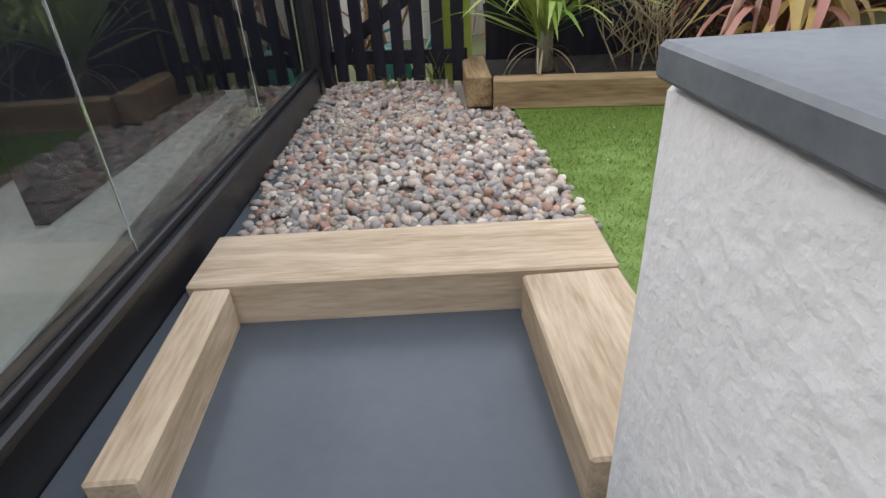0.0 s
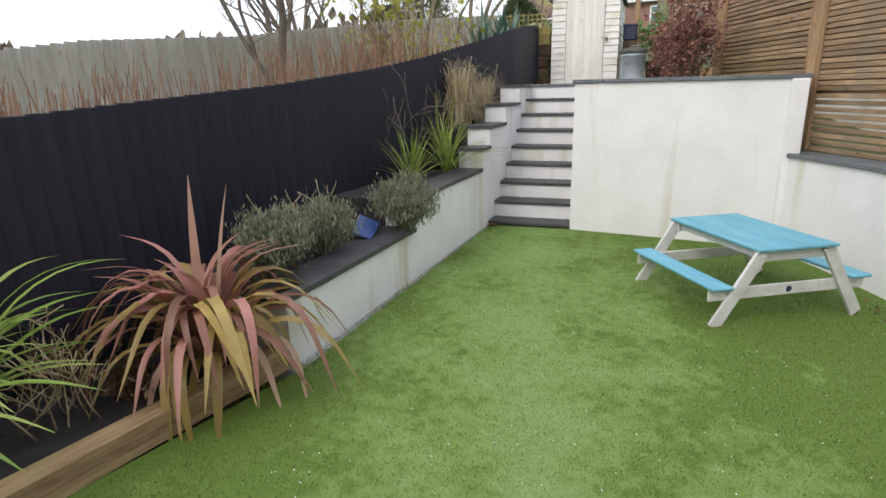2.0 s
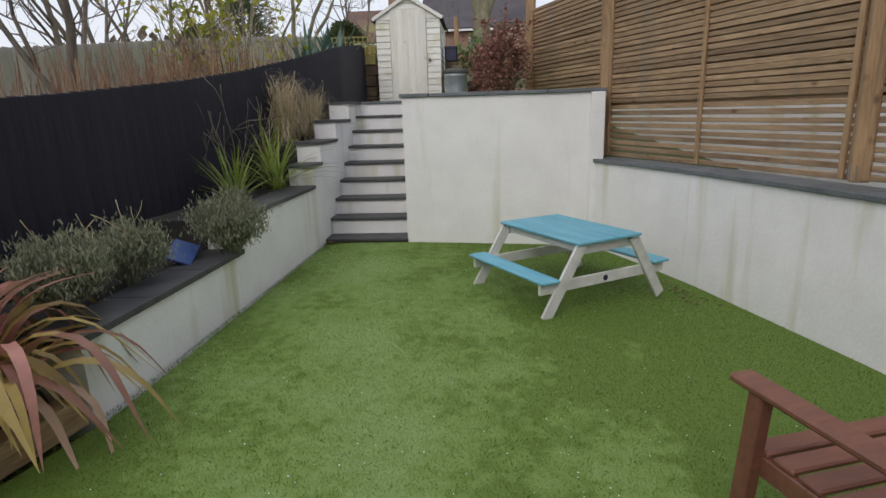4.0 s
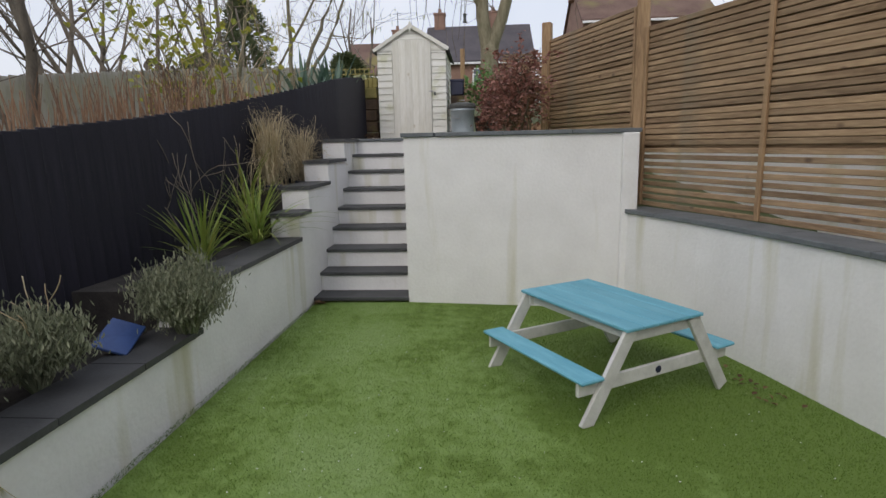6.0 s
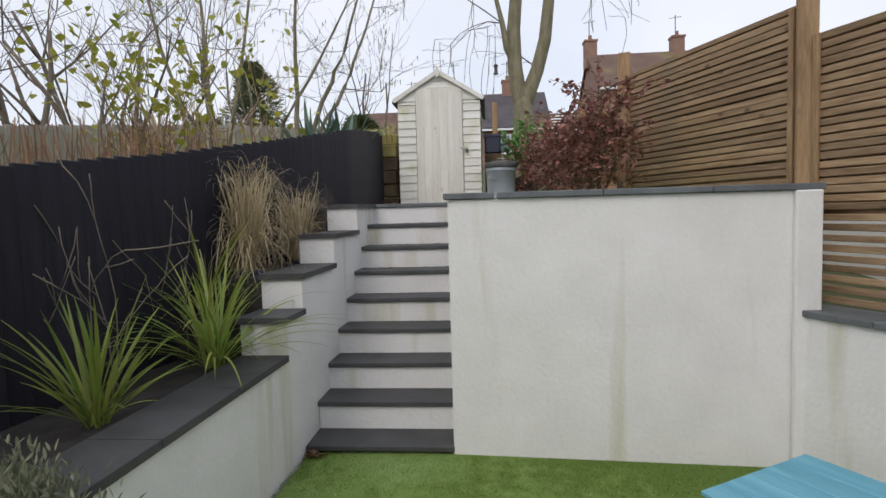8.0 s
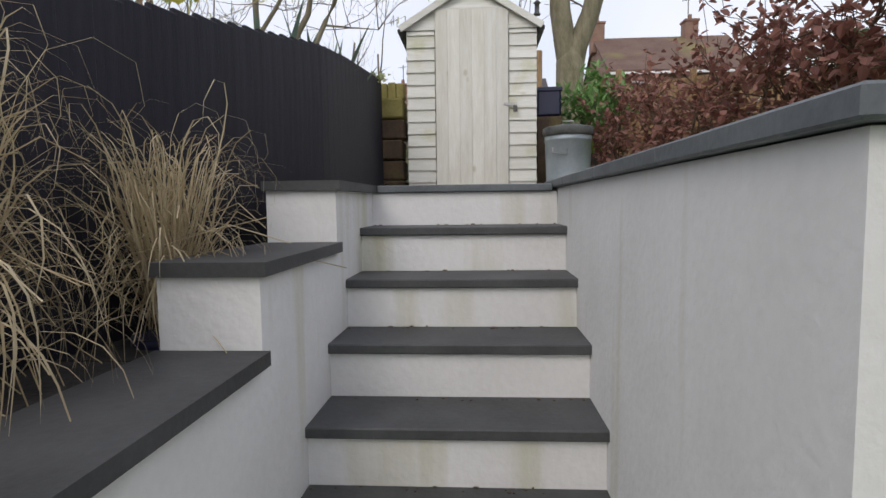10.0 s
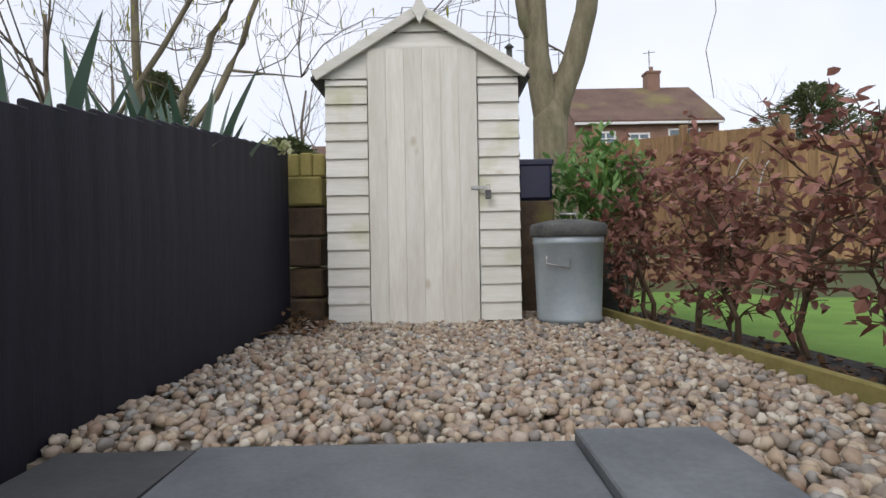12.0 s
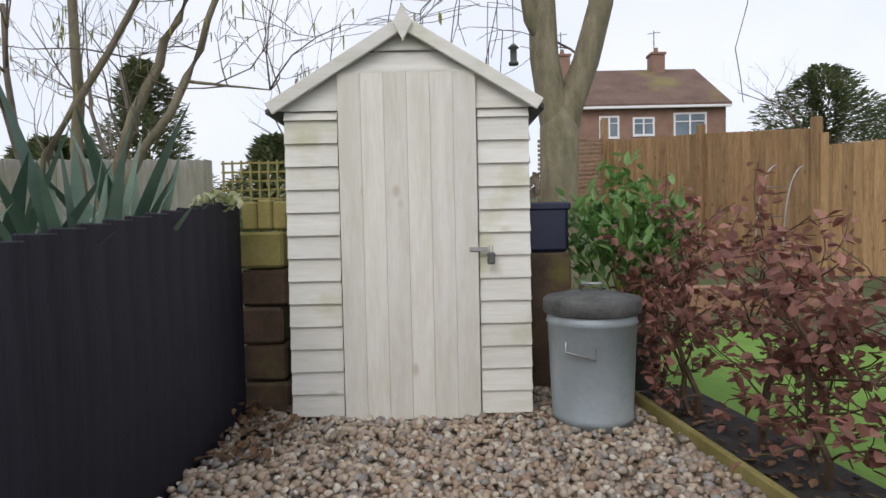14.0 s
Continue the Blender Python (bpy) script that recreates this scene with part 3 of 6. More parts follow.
# upper terrace bed under the gravel
terrace = Builder().box(-1.5, 0.86, 8.4, 13.0, 0.9, 1.53).box(0.285, 0.9, 6.3, 8.4, 0.9, 1.53).done("terrace_base", M_SUBBASE)
structure(terrace, "compacted earth under the gravel terrace", "ground")
upper = Builder().prism([(0.9, 6.4), (2.0, 6.6), (1.4, 8.3), (3.0, 9.0), (9, 10), (9, 18), (2.0, 18), (0.5, 12.9), (0.74, 10.7), (0.9, 9.0)], 1.0, 1.52).done("upper_lawn", M_GARDEN)
structure(upper, "rough green grass of the upper garden", "lawn")

pier = Builder().box(0.832, 2.6, 0.283, 0.62, -0.1, 0.668, 0.012).done("wall_pier", M_ROUGHCAST)
structure(pier, "low white rough-rendered wall end", "wall")
for i in range(3):
    block("coping_slab", 0.845 + i * 0.62, 0.845 + (i + 1) * 0.62 - 0.004, 0.266, 0.655, 0.669, 0.705, M_SLATE, pier, 0.005)

# ---- boundary fences ----
FENCE_TOP = [(0.4, 1.27), (1.5, 1.42), (2.5, 1.5), (3.5, 1.58), (4.8, 1.72), (5.8, 1.86), (6.9, 2.06), (7.55, 2.18), (8.5, 2.36), (9.2, 2.46), (10.3, 2.58)]


def fence_x(y):
    return table_at([(0.45, -2.15), (5.5, -1.66), (7.4, -1.37), (8.6, -1.25), (10.5, -1.245)], y)


def black_fence():
    f = empty("board_fence", (fence_x(5), 5, 0))
    tagged(f, "tall black-painted featheredge board fence stepping uphill", "fence")
    f.location = (0, 0, 0)
    y, i = 0.6, 0
    while y < 10.42:
        z1, z0 = table_at(FENCE_TOP, y + 0.06), (-0.2 if y < 5 else 0.3 if y < 7.3 else 1.2)
        b = Builder()
        x = fence_x(y)
        ang = math.atan2(fence_x(y + 0.115) - x, 0.115) + 0.08
        b.box(-0.010, 0.010, 0, 0.125, z0, z1, 0.004)
        ob = b.done("fence_board", M_BLACK, f)
        ob.matrix_basis = pose(x, y, 0, 0, 0, -math.degrees(ang) + 0.6 * math.sin(i * 2.3))
        y += 0.115
        i += 1
    for z in (0.5, 1.2):
        for ya, yb in ((0.6, 5.5), (5.5, 7.4), (7.4, 10.2)):
            Builder().beam((fence_x(ya) - 0.06, ya, z - 0.2 + 0.12 * ya), (fence_x(yb) - 0.06, yb, z - 0.2 + 0.12 * yb), 0.05, 0.08).done("fence_rail", M_BLACK, f)
    Builder().box(-1.39, -1.275, 10.32, 10.44, 1.2, 2.57, 0.01).done("fence_post", M_BLACK, f)


black_fence()


def slat_panel(fence, a, b, z0, z1, gap_until, pitch):
    """Horizontal slats from a to b; above gap_until a second layer behind covers the gaps."""
    a, b = Vector((*a, 0)), Vector((*b, 0))
    z = z0
    length = (b - a).length
    rng = random.Random(int(z0 * 100 + length * 10))
    low, high = ([Builder().box(0, length, -0.009, 0.009, 0, h, 0.004).data("slat", M_SLAT) for h in hs] for hs in ((0.038, 0.041), (0.039, 0.041, 0.043)))
    back = Builder().box(0, length, 0.022, 0.038, 0, 0.046, 0.003).data("slat", M_SLAT)
    rz = math.degrees(math.atan2(b.y - a.y, b.x - a.x))
    while z < z1:
        piece("slat", rng.choice(high if z > gap_until else low), pose(a.x, a.y, z + rng.uniform(-0.002, 0.002), rng.uniform(-5, 5), rng.uniform(-0.14, 0.14), rz), fence)
        step = 0.050 if z > gap_until else pitch
        if z > gap_until:
            piece("slat", back, pose(a.x, a.y, z - 0.027, 0, rng.uniform(-0.1, 0.1), rz), fence)
        z += step


slat_fence = empty("slatted_fence")
tagged(slat_fence, "brown timber fence of close horizontal slats on the wall", "fence")
P = [(1.53, 8.1), (2.185, 6.31), (3.236, 3.74), (4.0, 1.7)]
slat_panel(slat_fence, P[0], P[1], 1.6, 2.66, 1.5, 0.066)
slat_panel(slat_fence, P[1], P[2], 0.885, 2.44, 1.42, 0.0605)
slat_panel(slat_fence, P[2], P[3], 0.885, 2.44, 1.42, 0.0605)
for (x, y), zb, zt in zip(P, (1.5, 0.875, 0.875, 0.875), (2.9, 2.85, 2.7, 2.7)):
    t = Builder().box(-0.055, 0.055, -0.055, 0.055, zb, zt, 0.008)
    ob = t.done("fence_post", M_POST, slat_fence)
    ob.matrix_basis = pose(x, y, 0, 0, 0, -21)
for (xa, ya), (xb, yb), z0, z1 in ((P[0], P[1], 1.6, 2.66), (P[1], P[2], 0.885, 2.46), (P[2], P[3], 0.885, 2.46)):
    for s in ((0.045, 0.955) if z0 > 1 else (0.03, 0.5, 0.965)):
        ob = Builder().box(-0.02, 0.02, -0.036, -0.010, z0, z1 + 0.01, 0.004).done("batten", M_POST, slat_fence)
        ob.matrix_basis = pose(lerp(xa, xb, s), lerp(ya, yb, s), 0, 0, 0, -69)
ob = Builder().box(-0.03, 0.03, -0.058, -0.0535, 0.885, 0.985, 0.001).done("post_bracket", M_METAL, slat_fence)
ob.matrix_basis = pose(*P[2], 0, 0, 0, -69)

# pale backing wall, added so the gaps between the lower slats look bright
nw = Builder().beam((2.9, 9.0, 0.75), (6.2, 1.5, 0.75), 0.2, 1.8, 0.01).done("wall_backing", M_RENDER)
structure(nw, "pale wall added behind the slatted fence to brighten its gaps", "wall")

# ---- plant helpers ----


def strap_data(name, mat, length, width, elev, droop, knee=0.0, seg=12, fold=0.25):
    """A folded strap leaf that rises at elev degrees and bends over by droop degrees, along +x."""
    v, f = [], []
    x = z = 0.0
    for i in range(seg + 1):
        t = i / seg
        u = min(1.0, max(0.0, (t - knee + 0.3) / 0.6))
        a = radians(elev - droop * (u * u * (3 - 2 * u) if knee else t ** 1.3))
        w = width / 2 * min(1.0, 0.28 + 2.0 * t) * max(0.03, 1 - t ** 3.2)
        lift = fold * w
        v += [(x, -w, z + lift), (x, 0, z), (x, w, z + lift)]
        x += math.cos(a) * length / seg
        z += math.sin(a) * length / seg
    for i in range(seg):
        k = 3 * i
        f += [(k, k + 1, k + 4, k + 3), (k + 1, k + 2, k + 5, k + 4)]
    return Builder().add(v, f).data(name, mat, True)


def strap_plant(name, at, n, shapes, mats, label, category="plant", size=1.0, low=0.0, seed=1, lean=0.0, part="leaf", tilt=9):
    rng = random.Random(seed)
    plant = tagged(empty(name, at), label, category)
    datas = [strap_data(part, rng.choice(mats), *s) for s in shapes for _ in range(2)]
    for i in range(n):
        k = rng.uniform(0.75, 1.12) * size
        m = pose(rng.uniform(-0.04, 0.04), rng.uniform(-0.04, 0.04), rng.uniform(0, low), rng.uniform(-tilt, tilt), rng.uniform(-tilt, tilt) * 0.7 + lean, i * 137.5 + rng.uniform(-15, 15))
        ob = piece(part, rng.choice(datas), m @ Matrix.Scale(k, 4), plant)
    return plant


def branch_paths(rng, start, way, length, radius, depth, out, kids=3, bend=0.25, up=0.15, tips=None):
    pts, rad = [Vector(start)], [radius]
    d = Vector(way).normalized()
    seg = 4
    for i in range(seg):
        d = (d + Vector((rng.uniform(-bend, bend), rng.uniform(-bend, bend), rng.uniform(-bend, bend) + up * 0.4))).normalized()
        pts.append(pts[-1] + d * length / seg)
        rad.append(radius * (1 - 0.6 * (i + 1) / seg))
    out.append((pts, rad))
    if depth == 0:
        if tips is not None:
            tips.append((pts[-1], d))
            tips.append((pts[-3], d))
        return
    for k in range(kids):
        i = rng.randint(1, seg)
        side = Vector((rng.uniform(-1, 1), rng.uniform(-1, 1), rng.uniform(-0.3, 0.8)))
        branch_paths(rng, pts[i], d * 0.7 + side * 0.75, length * rng.uniform(0.5, 0.75), rad[i] * 0.62, depth - 1, out, kids, bend, up, tips)


def bare_tree(name, at, height, radius, label, seed, stems=1, depth=3, kids=3, mat=M_BARK, spread=0.25, catkins=False, up=0.15, leaves=None, leaf_n=0, leaf_size=0.07, part="branches"):
    rng = random.Random(seed)
    paths, tips = [], []
    for s in range(stems):
        way = (rng.uniform(-spread, spread), rng.uniform(-spread, spread), 1)
        off = (rng.uniform(-0.15, 0.15) * (stems > 1), rng.uniform(-0.15, 0.15) * (stems > 1), 0)
        branch_paths(rng, off, way, height * rng.uniform(0.45, 0.6), radius, depth, paths, kids, 0.2, up, tips)
    tree = tagged(empty(name, at), label, "tree" if height > 2.5 else "shrub")
    b = Builder()
    for pts, rad in paths:
        b.tube(pts, [max(r, 0.0028) for r in rad], 6 if rad[0] > 0.03 else 4)
    b.done(part, mat, tree, True)
    if catkins:
        c = Builder()
        for p, d in tips:
            if rng.random() < 0.7:
                c.tube([p, p - Vector((0, 0, 0.03)), p - Vector((0, 0, rng.uniform(0.06, 0.1)))], [0.005, 0.007, 0.003], 4)
        tagged(c.done("catkins", M_YELLOWLEAF, tree), kind="stuff")
    if leaves:
        lf = Builder()
        for _ in range(leaf_n):
            p, d = rng.choice(tips)
            p = p + Vector([rng.gauss(0, 0.12) for _ in range(3)])
            lf.leaf(p, [rng.uniform(-1, 1) for _ in range(3)], (rng.uniform(-.6, .6), rng.uniform(-.6, .6), 1), leaf_size * rng.uniform(0.6, 1.3), leaf_size * 0.7)
        lf.done("leaves", leaves, tree)
    return tree


def leaf_shrub(name, at, size, n, leaf_len, leaf_wid, mat, label, seed, stems=14, stem_mat=M_TWIG, upright=0.3, category="shrub", low=0.5):
    """Stems fanning from the ground, with n leaves along their outer parts, in an uneven outline."""
    rng = random.Random(seed)
    sx, sy, sz = size
    plant = tagged(empty(name, at), label, category)
    st, lf, ends = Builder(), Builder(), []
    for _ in range(stems):
        a, r, h = rng.uniform(0, 6.283), math.sqrt(rng.random()), rng.uniform(0.55, 1.0)
        top = Vector((math.cos(a) * r * sx / 2, math.sin(a) * r * sy / 2, sz * h * (1 - 0.3 * r * r)))
        mid = Vector((top.x * 0.7 * low, top.y * 0.7 * low, top.z * low))
        st.tube([(top.x * 0.1, top.y * 0.1, 0), mid, top], [0.009, 0.006, 0.003], 4)
        ends.append((mid, top))
    for i in range(n):
        mid, top = ends[i % stems]
        t = rng.random() ** 0.7
        p = mid.lerp(top, t) + Vector([rng.gauss(0, 0.055 * max(sx, sy) * 1.3) for _ in range(3)])
        if p.z < 0.03:
            p.z = rng.uniform(0.05, sz * 0.4)
        d = Vector((rng.uniform(-1, 1), rng.uniform(-1, 1), rng.uniform(-0.6, 0.9) + upright))
        lf.leaf(p, d, (rng.uniform(-.7, .7), rng.uniform(-.7, .7), 1), leaf_len * rng.uniform(0.6, 1.25), leaf_wid * rng.uniform(0.7, 1.2))
    st.done("stems", stem_mat, plant)
    lf.done("leaves", mat, plant)
    return plant


def pebble_bed(name, inside, bounds, n, size, z, mat, label, seed, detail=(7, 5), lump=0.10):
    """Loose rounded stones, turned and flattened at random."""
    rng = np.random.default_rng(seed)
    bm = bmesh.new()
    bmesh.ops.create_uvsphere(bm, u_segments=detail[0], v_segments=detail[1], radius=1)
    bmesh.ops.triangulate(bm, faces=list(bm.faces))
    bm.verts.index_update()
    base = np.array([v.co[:] for v in bm.verts])
    tri = np.array([[v.index for v in f.verts] for f in bm.faces])
    bm.free()
    vs, fs, k = [], [], 0
    x0, x1, y0, y1 = bounds
    while k < n:
        x, y = rng.uniform(x0, x1), rng.uniform(y0, y1)
        if not inside(x, y):
            continue
        s = size * rng.uniform(0.6, 1.35) * np.array([1.0, rng.uniform(0.6, 0.95), rng.uniform(0.42, 0.75)]) / 2
        e = Euler((rng.normal(0, 0.45), rng.normal(0, 0.45), rng.uniform(0, 6.3))).to_matrix()
        p = base * s * (1 + lump * np.sin(base[:, [1, 2, 0]] * rng.uniform(1, 3) + rng.uniform(0, 6)))
        p = p @ np.array(e).T + (x, y, z + rng.uniform(-0.3, 0.45) * size)
        vs.append(p)
        fs.append(tri + k * len(base))
        k += 1
    me = bpy.data.meshes.new(name)
    me.from_pydata(np.concatenate(vs).tolist(), [], np.concatenate(fs).tolist())
    me.shade_smooth()
    me.materials.append(mat)
    return tagged(new(name, me), label, "gravel", kind="stuff")


# ---- by the house: sunken step, timbers, pebbles, glass screen, gate ----


def timber(name, a, b, w, h, mat, label, category="sleeper", group=""):
    a, b = Vector(a), Vector(b)
    d = b - a
    ob = Builder().box(0, d.length, -w / 2, w / 2, -h / 2, h / 2, 0.006).done(name, mat)
    ob.matrix_basis = pose(*a, 0, 0, math.degrees(math.atan2(d.y, d.x)))
    return tagged(ob, label, category, group)


G = "timbers round the sunken step"
timber("sleeper", (0.0, -0.545, -0.015), (0.085, 0.555, -0.015), 0.27, 0.135, M_SLEEPER, "pale new softwood sleeper laid flat across the step", group=G)
timber("sleeper", (0.150, -0.485, -0.015), (0.72, -0.505, -0.015), 0.095, 0.128, M_SLEEPER, "pale new softwood sleeper beside the glass screen", group=G)
timber("sleeper", (0.226, 0.415, -0.015), (0.79, 0.40, -0.015), 0.245, 0.132, M_SLEEPER, "pale new softwood sleeper against the white wall", group=G)
G = "timbers edging the planting bed"
timber("bed_sleeper", (-1.47, 0.455, 0.075), (-2.0, 0.50, 0.075), 0.13, 0.155, M_SLEEPER_OLD, "weathered brown sleeper edging the bed at the gate", group=G)
timber("bed_sleeper", (-1.46, 0.525, 0.07), (-1.13, 2.27, 0.07), 0.12, 0.145, M_SLEEPER_OLD, "weathered brown sleeper edging the planting bed", group=G)

block("pebble_base", -2.2, -0.02, -0.6, 0.62, -0.15, -0.022, M_MORTAR)
structure(bpy.data.objects["pebble_base"], "earth under the pebble strip", "ground")
pebble_bed("pebbles", lambda x, y: -0.58 < y < 0.60 and x < -0.145 + 0.075 * (y + 0.5) and not (x < -1.38 and y > 0.36), (-2.18, -0.05, -0.5, 0.60), 5000, 0.041, -0.010, M_PEBBLE, "rounded pink, grey and cream pebbles in a strip", 3)

SCREEN = pose(0.9, -0.70, 0, 0, 0, 174.3)


def glass_screen():
    s = tagged(empty("glass_screen"), "black-framed glass screen on a low black plinth", "screen")
    parts = (
        ("sill", M_FLOOR, Builder().box(-2.2, 2.86, -0.115, -0.03, -0.1, 0.0, 0.004)),
        ("plinth", M_FRAME, Builder().box(-2.2, 2.86, -0.03, 0.05, -0.1, 0.115, 0.004)),
        ("bottom_rail", M_FRAME, Builder().box(-2.2, 2.80, -0.045, 0.05, 0.115, 0.150, 0.008).box(-2.2, 2.80, -0.018, 0.045, 0.150, 0.175, 0.004)),
        ("top_rail", M_FRAME, Builder().box(-2.2, 2.86, -0.035, 0.045, 1.03, 1.07, 0.006)),
        ("end_post", M_FRAME, Builder().box(2.80, 2.89, -0.04, 0.055, -0.1, 1.12, 0.006)),
    )
    for n, mat, b in parts:
        piece(n, b.data(n, mat), SCREEN, s)
    for a, c in ((-2.2, -0.72), (-0.715, 0.745), (0.75, 1.795), (1.80, 2.80)):
        g = piece("glass_pane", Builder().box(a, c, -0.004, 0.004, 0.175, 1.03).data("glass_pane", M_GLASS), SCREEN, s)
        g.visible_shadow = False
    for a in (0.7475, 1.7975):
        piece("joint_strip", Builder().box(a - 0.0015, a + 0.0015, -0.0045, 0.0045, 0.175, 1.03).data("joint_strip", M_ZINC), SCREEN, s)


glass_screen()
inner = block("paving_inner", -2.0, 5.0, -2.2, -0.84, -0.2, 0.06, M_PALE)
structure(inner, "pale paving behind the glass screen", "paving")
house_wall = block("wall_house", -2.6, 7.0, -2.5, -2.2, -0.2, 2.4, M_MORTAR)
structure(house_wall, "brown brick rear wall of the house", "wall")
# unseen wall, added to close the patio behind the camera
end_wall = block("wall_east", 4.6, 4.9, -2.2, 0.4, -0.2, 3.0, M_RENDER)
structure(end_wall, "plain white rendered wall added behind the patio, out of view", "wall")


def post_thing(x, y, w, z1, label):
    ob = Builder().box(x - w / 2, x + w / 2, y - 0.05, y + 0.05, 0.06, z1, 0.006).box(x - w / 2 + 0.01, x - w / 2 + 0.018, y + 0.05, y + 0.062, 0.06, z1).done("door_post", M_FRAME)
    tagged(ob, label, "post", "posts behind the screen")


for x in (-0.75, 0.35):
    post_thing(x, -1.5, 0.24, 2.2, "tall black metal door post standing on paving")
tub = Builder().lathe([(0.13, 0), (0.17, 0.04), (0.19, 0.3), (0.185, 0.33), (0.165, 0.33), (0.15, 0.1)], (0.55, -1.15, 0.06)).done("garden_tub", M_LIME, None, True)
tagged(tub, "lime green round tub on pale paving", "tub")

GATE = pose(-2.13, -0.36, 0, 0, 0, 75.5)


def picket_gate():
    g = tagged(empty("picket_gate"), "closed black picket gate with rounded tops", "gate")
    prof = [(-0.035, 0), (0.035, 0), (0.035, 0.86), (0.028, 0.885), (0.012, 0.9), (-0.012, 0.9), (-0.028, 0.885), (-0.035, 0.86)]
    v = [(x, y, z) for y in (-0.01, 0.01) for x, z in prof]
    n = len(prof)
    f = [tuple(range(n)), tuple(range(n, 2 * n))[::-1]] + [(i, (i + 1) % n, n + (i + 1) % n, n + i) for i in range(n)]
    me = Builder().add(v, f).data("picket", M_BLACK)
    for i in range(7):
        piece("picket", me, GATE @ pose(0.09 + i * 0.117, 0, 0.035 + 0.004 * (i % 3)), g)
    for z in (0.17, 0.70):
        piece("rail", Builder().box(0.03, 0.84, 0.011, 0.045, z - 0.04, z + 0.04, 0.004).data("rail", M_BLACK), GATE, g)
    b = Builder().beam((0.06, 0.028, 0.2), (0.80, 0.028, 0.68), 0.034, 0.075)
    piece("brace", b.data("brace", M_BLACK), GATE, g)
    piece("latch", Builder().box(0.0, 0.1, -0.03, -0.011, 0.70, 0.725, 0.003).data("latch", M_METAL), GATE, g)
    p = Builder().box(-0.05, 0.03, -0.04, 0.05, 0, 0.94, 0.006).done("gate_post", M_BLACK)
    p.matrix_basis = GATE
    tagged(p, "square black timber gate post by the screen", "post")


picket_gate()
for i, (x, y, z) in enumerate(((-2.09, 0.36, 0.66), (-2.07, 0.47, 0.70))):
    ob = Builder().box(x - 0.01, x + 0.01, y - 0.035, y + 0.035, -0.1, z, 0.004).done("marker_board", M_LIME)
    tagged(ob, "upright lime green painted board behind the gate", "board", "lime boards")


def watering_can(x, y, z):
    c = tagged(empty("watering_can", (x, y, z)), "dark teal plastic watering can on the ground", "watering can")
    Builder().lathe([(0.10, 0), (0.115, 0.02), (0.10, 0.26), (0.06, 0.30), (0.055, 0.30)], (0, 0, 0)).done("body", M_TEAL, c, True)
    Builder().tube([(0, 0.09, 0.05), (0, 0.2, 0.2), (0, 0.27, 0.36)], [0.03, 0.02, 0.015], 8).done("spout", M_TEAL, c, True)
    Builder().tube([(0, 0.05, 0.29), (0, 0.02, 0.4), (0, -0.08, 0.38), (0, -0.13, 0.2), (0, -0.1, 0.08)], 0.014, 8).done("handle", M_TEAL, c, True)


watering_can(-2.55, 0.05, -0.14)
# opaque dark panel added behind the glass so that reflections dominate
dark_panel = Builder().beam((-1.9, -0.95, 0.56), (-0.3, -1.12, 0.56), 0.05, 1.0, 0.004).done("boarded_screen", M_BLACK)
tagged(dark_panel, "dark opaque panel added behind the glass to darken it", "screen", "boarded screens")
# matching dark panel, added to block the view past the glass end
return_panel = Builder().beam((-1.97, -0.50, 0.5), (-2.1, -1.6, 0.5), 0.04, 1.1, 0.004).done("boarded_screen", M_BLACK)
tagged(return_panel, "dark opaque panel added to close the glass end", "screen", "boarded screens")

# ---- planting bed and planter ----
cordyline = strap_plant("cordyline", (-1.74, 0.86, 0.26), 100, [(0.78, 0.038, 68, 80), (0.92, 0.038, 46, 60, 0.7), (0.92, 0.038, 32, 45, 0.6), (0.7, 0.038, 84, 30), (0.88, 0.038, 18, 40, 0.6), (0.68, 0.036, 58, 125, 0.6)], [M_CORDY], "lime green cordyline with arching strap leaves", low=0.1, seed=4)
strap_plant("dead_skirt", (-1.74, 0.86, 0.22), 14, [(0.35, 0.016, -30, 50), (0.38, 0.014, 5, 90)], [M_STRAW, M_DEAD], "dry brown leaves hanging under the cordyline", seed=8)
Builder().lathe([(0.05, -0.18), (0.045, -0.06), (0.04, 0.06), (0.03, 0.1)], (0, 0, 0), 10).done("stem", M_BARK, cordyline, True)
strap_plant("phormium", (-1.33, 1.97, 0.12), 125, [(1.08, 0.056, 70, 125, 0.45), (1.14, 0.058, 56, 112, 0.5), (1.02, 0.056, 46, 108, 0.5), (1.08, 0.056, 76, 145, 0.5), (0.8, 0.054, 42, 118, 0.4), (0.86, 0.05, 80, 70, 0.6), (1.05, 0.054, 64, 140, 0.5)], [M_PHORM, M_PHORM, M_PHORM_P, M_PHORM_Y], "pink and bronze striped phormium with drooping leaves", seed=11, low=0.06)
strap_plant("phormium_spear", (-1.33, 1.97, 0.14), 2, [(0.92, 0.05, 87, 12)], [M_PHORM_P], "tall upright young leaves of the phormium", seed=5, tilt=4)
bare_tree("dry_stalks", (-1.62, 1.35, 0.1), 0.62, 0.006, "dry pale leafless stalks in the bed", 21, stems=9, depth=2, kids=3, mat=M_STRAW, spread=0.7, part="stalks")
bare_tree("dry_stalks", (-1.85, 1.5, 0.1), 0.5, 0.006, "dry pale leafless stalks in the bed", 22, stems=8, depth=2, kids=3, mat=M_DEAD, spread=0.8, part="stalks")
leaf_shrub("dead_clump", (-1.5, 1.62, 0.1), (0.45, 0.4, 0.22), 160, 0.05, 0.025, M_DEAD, "low clump of brown dead leaves", 23, 20, M_DEAD)

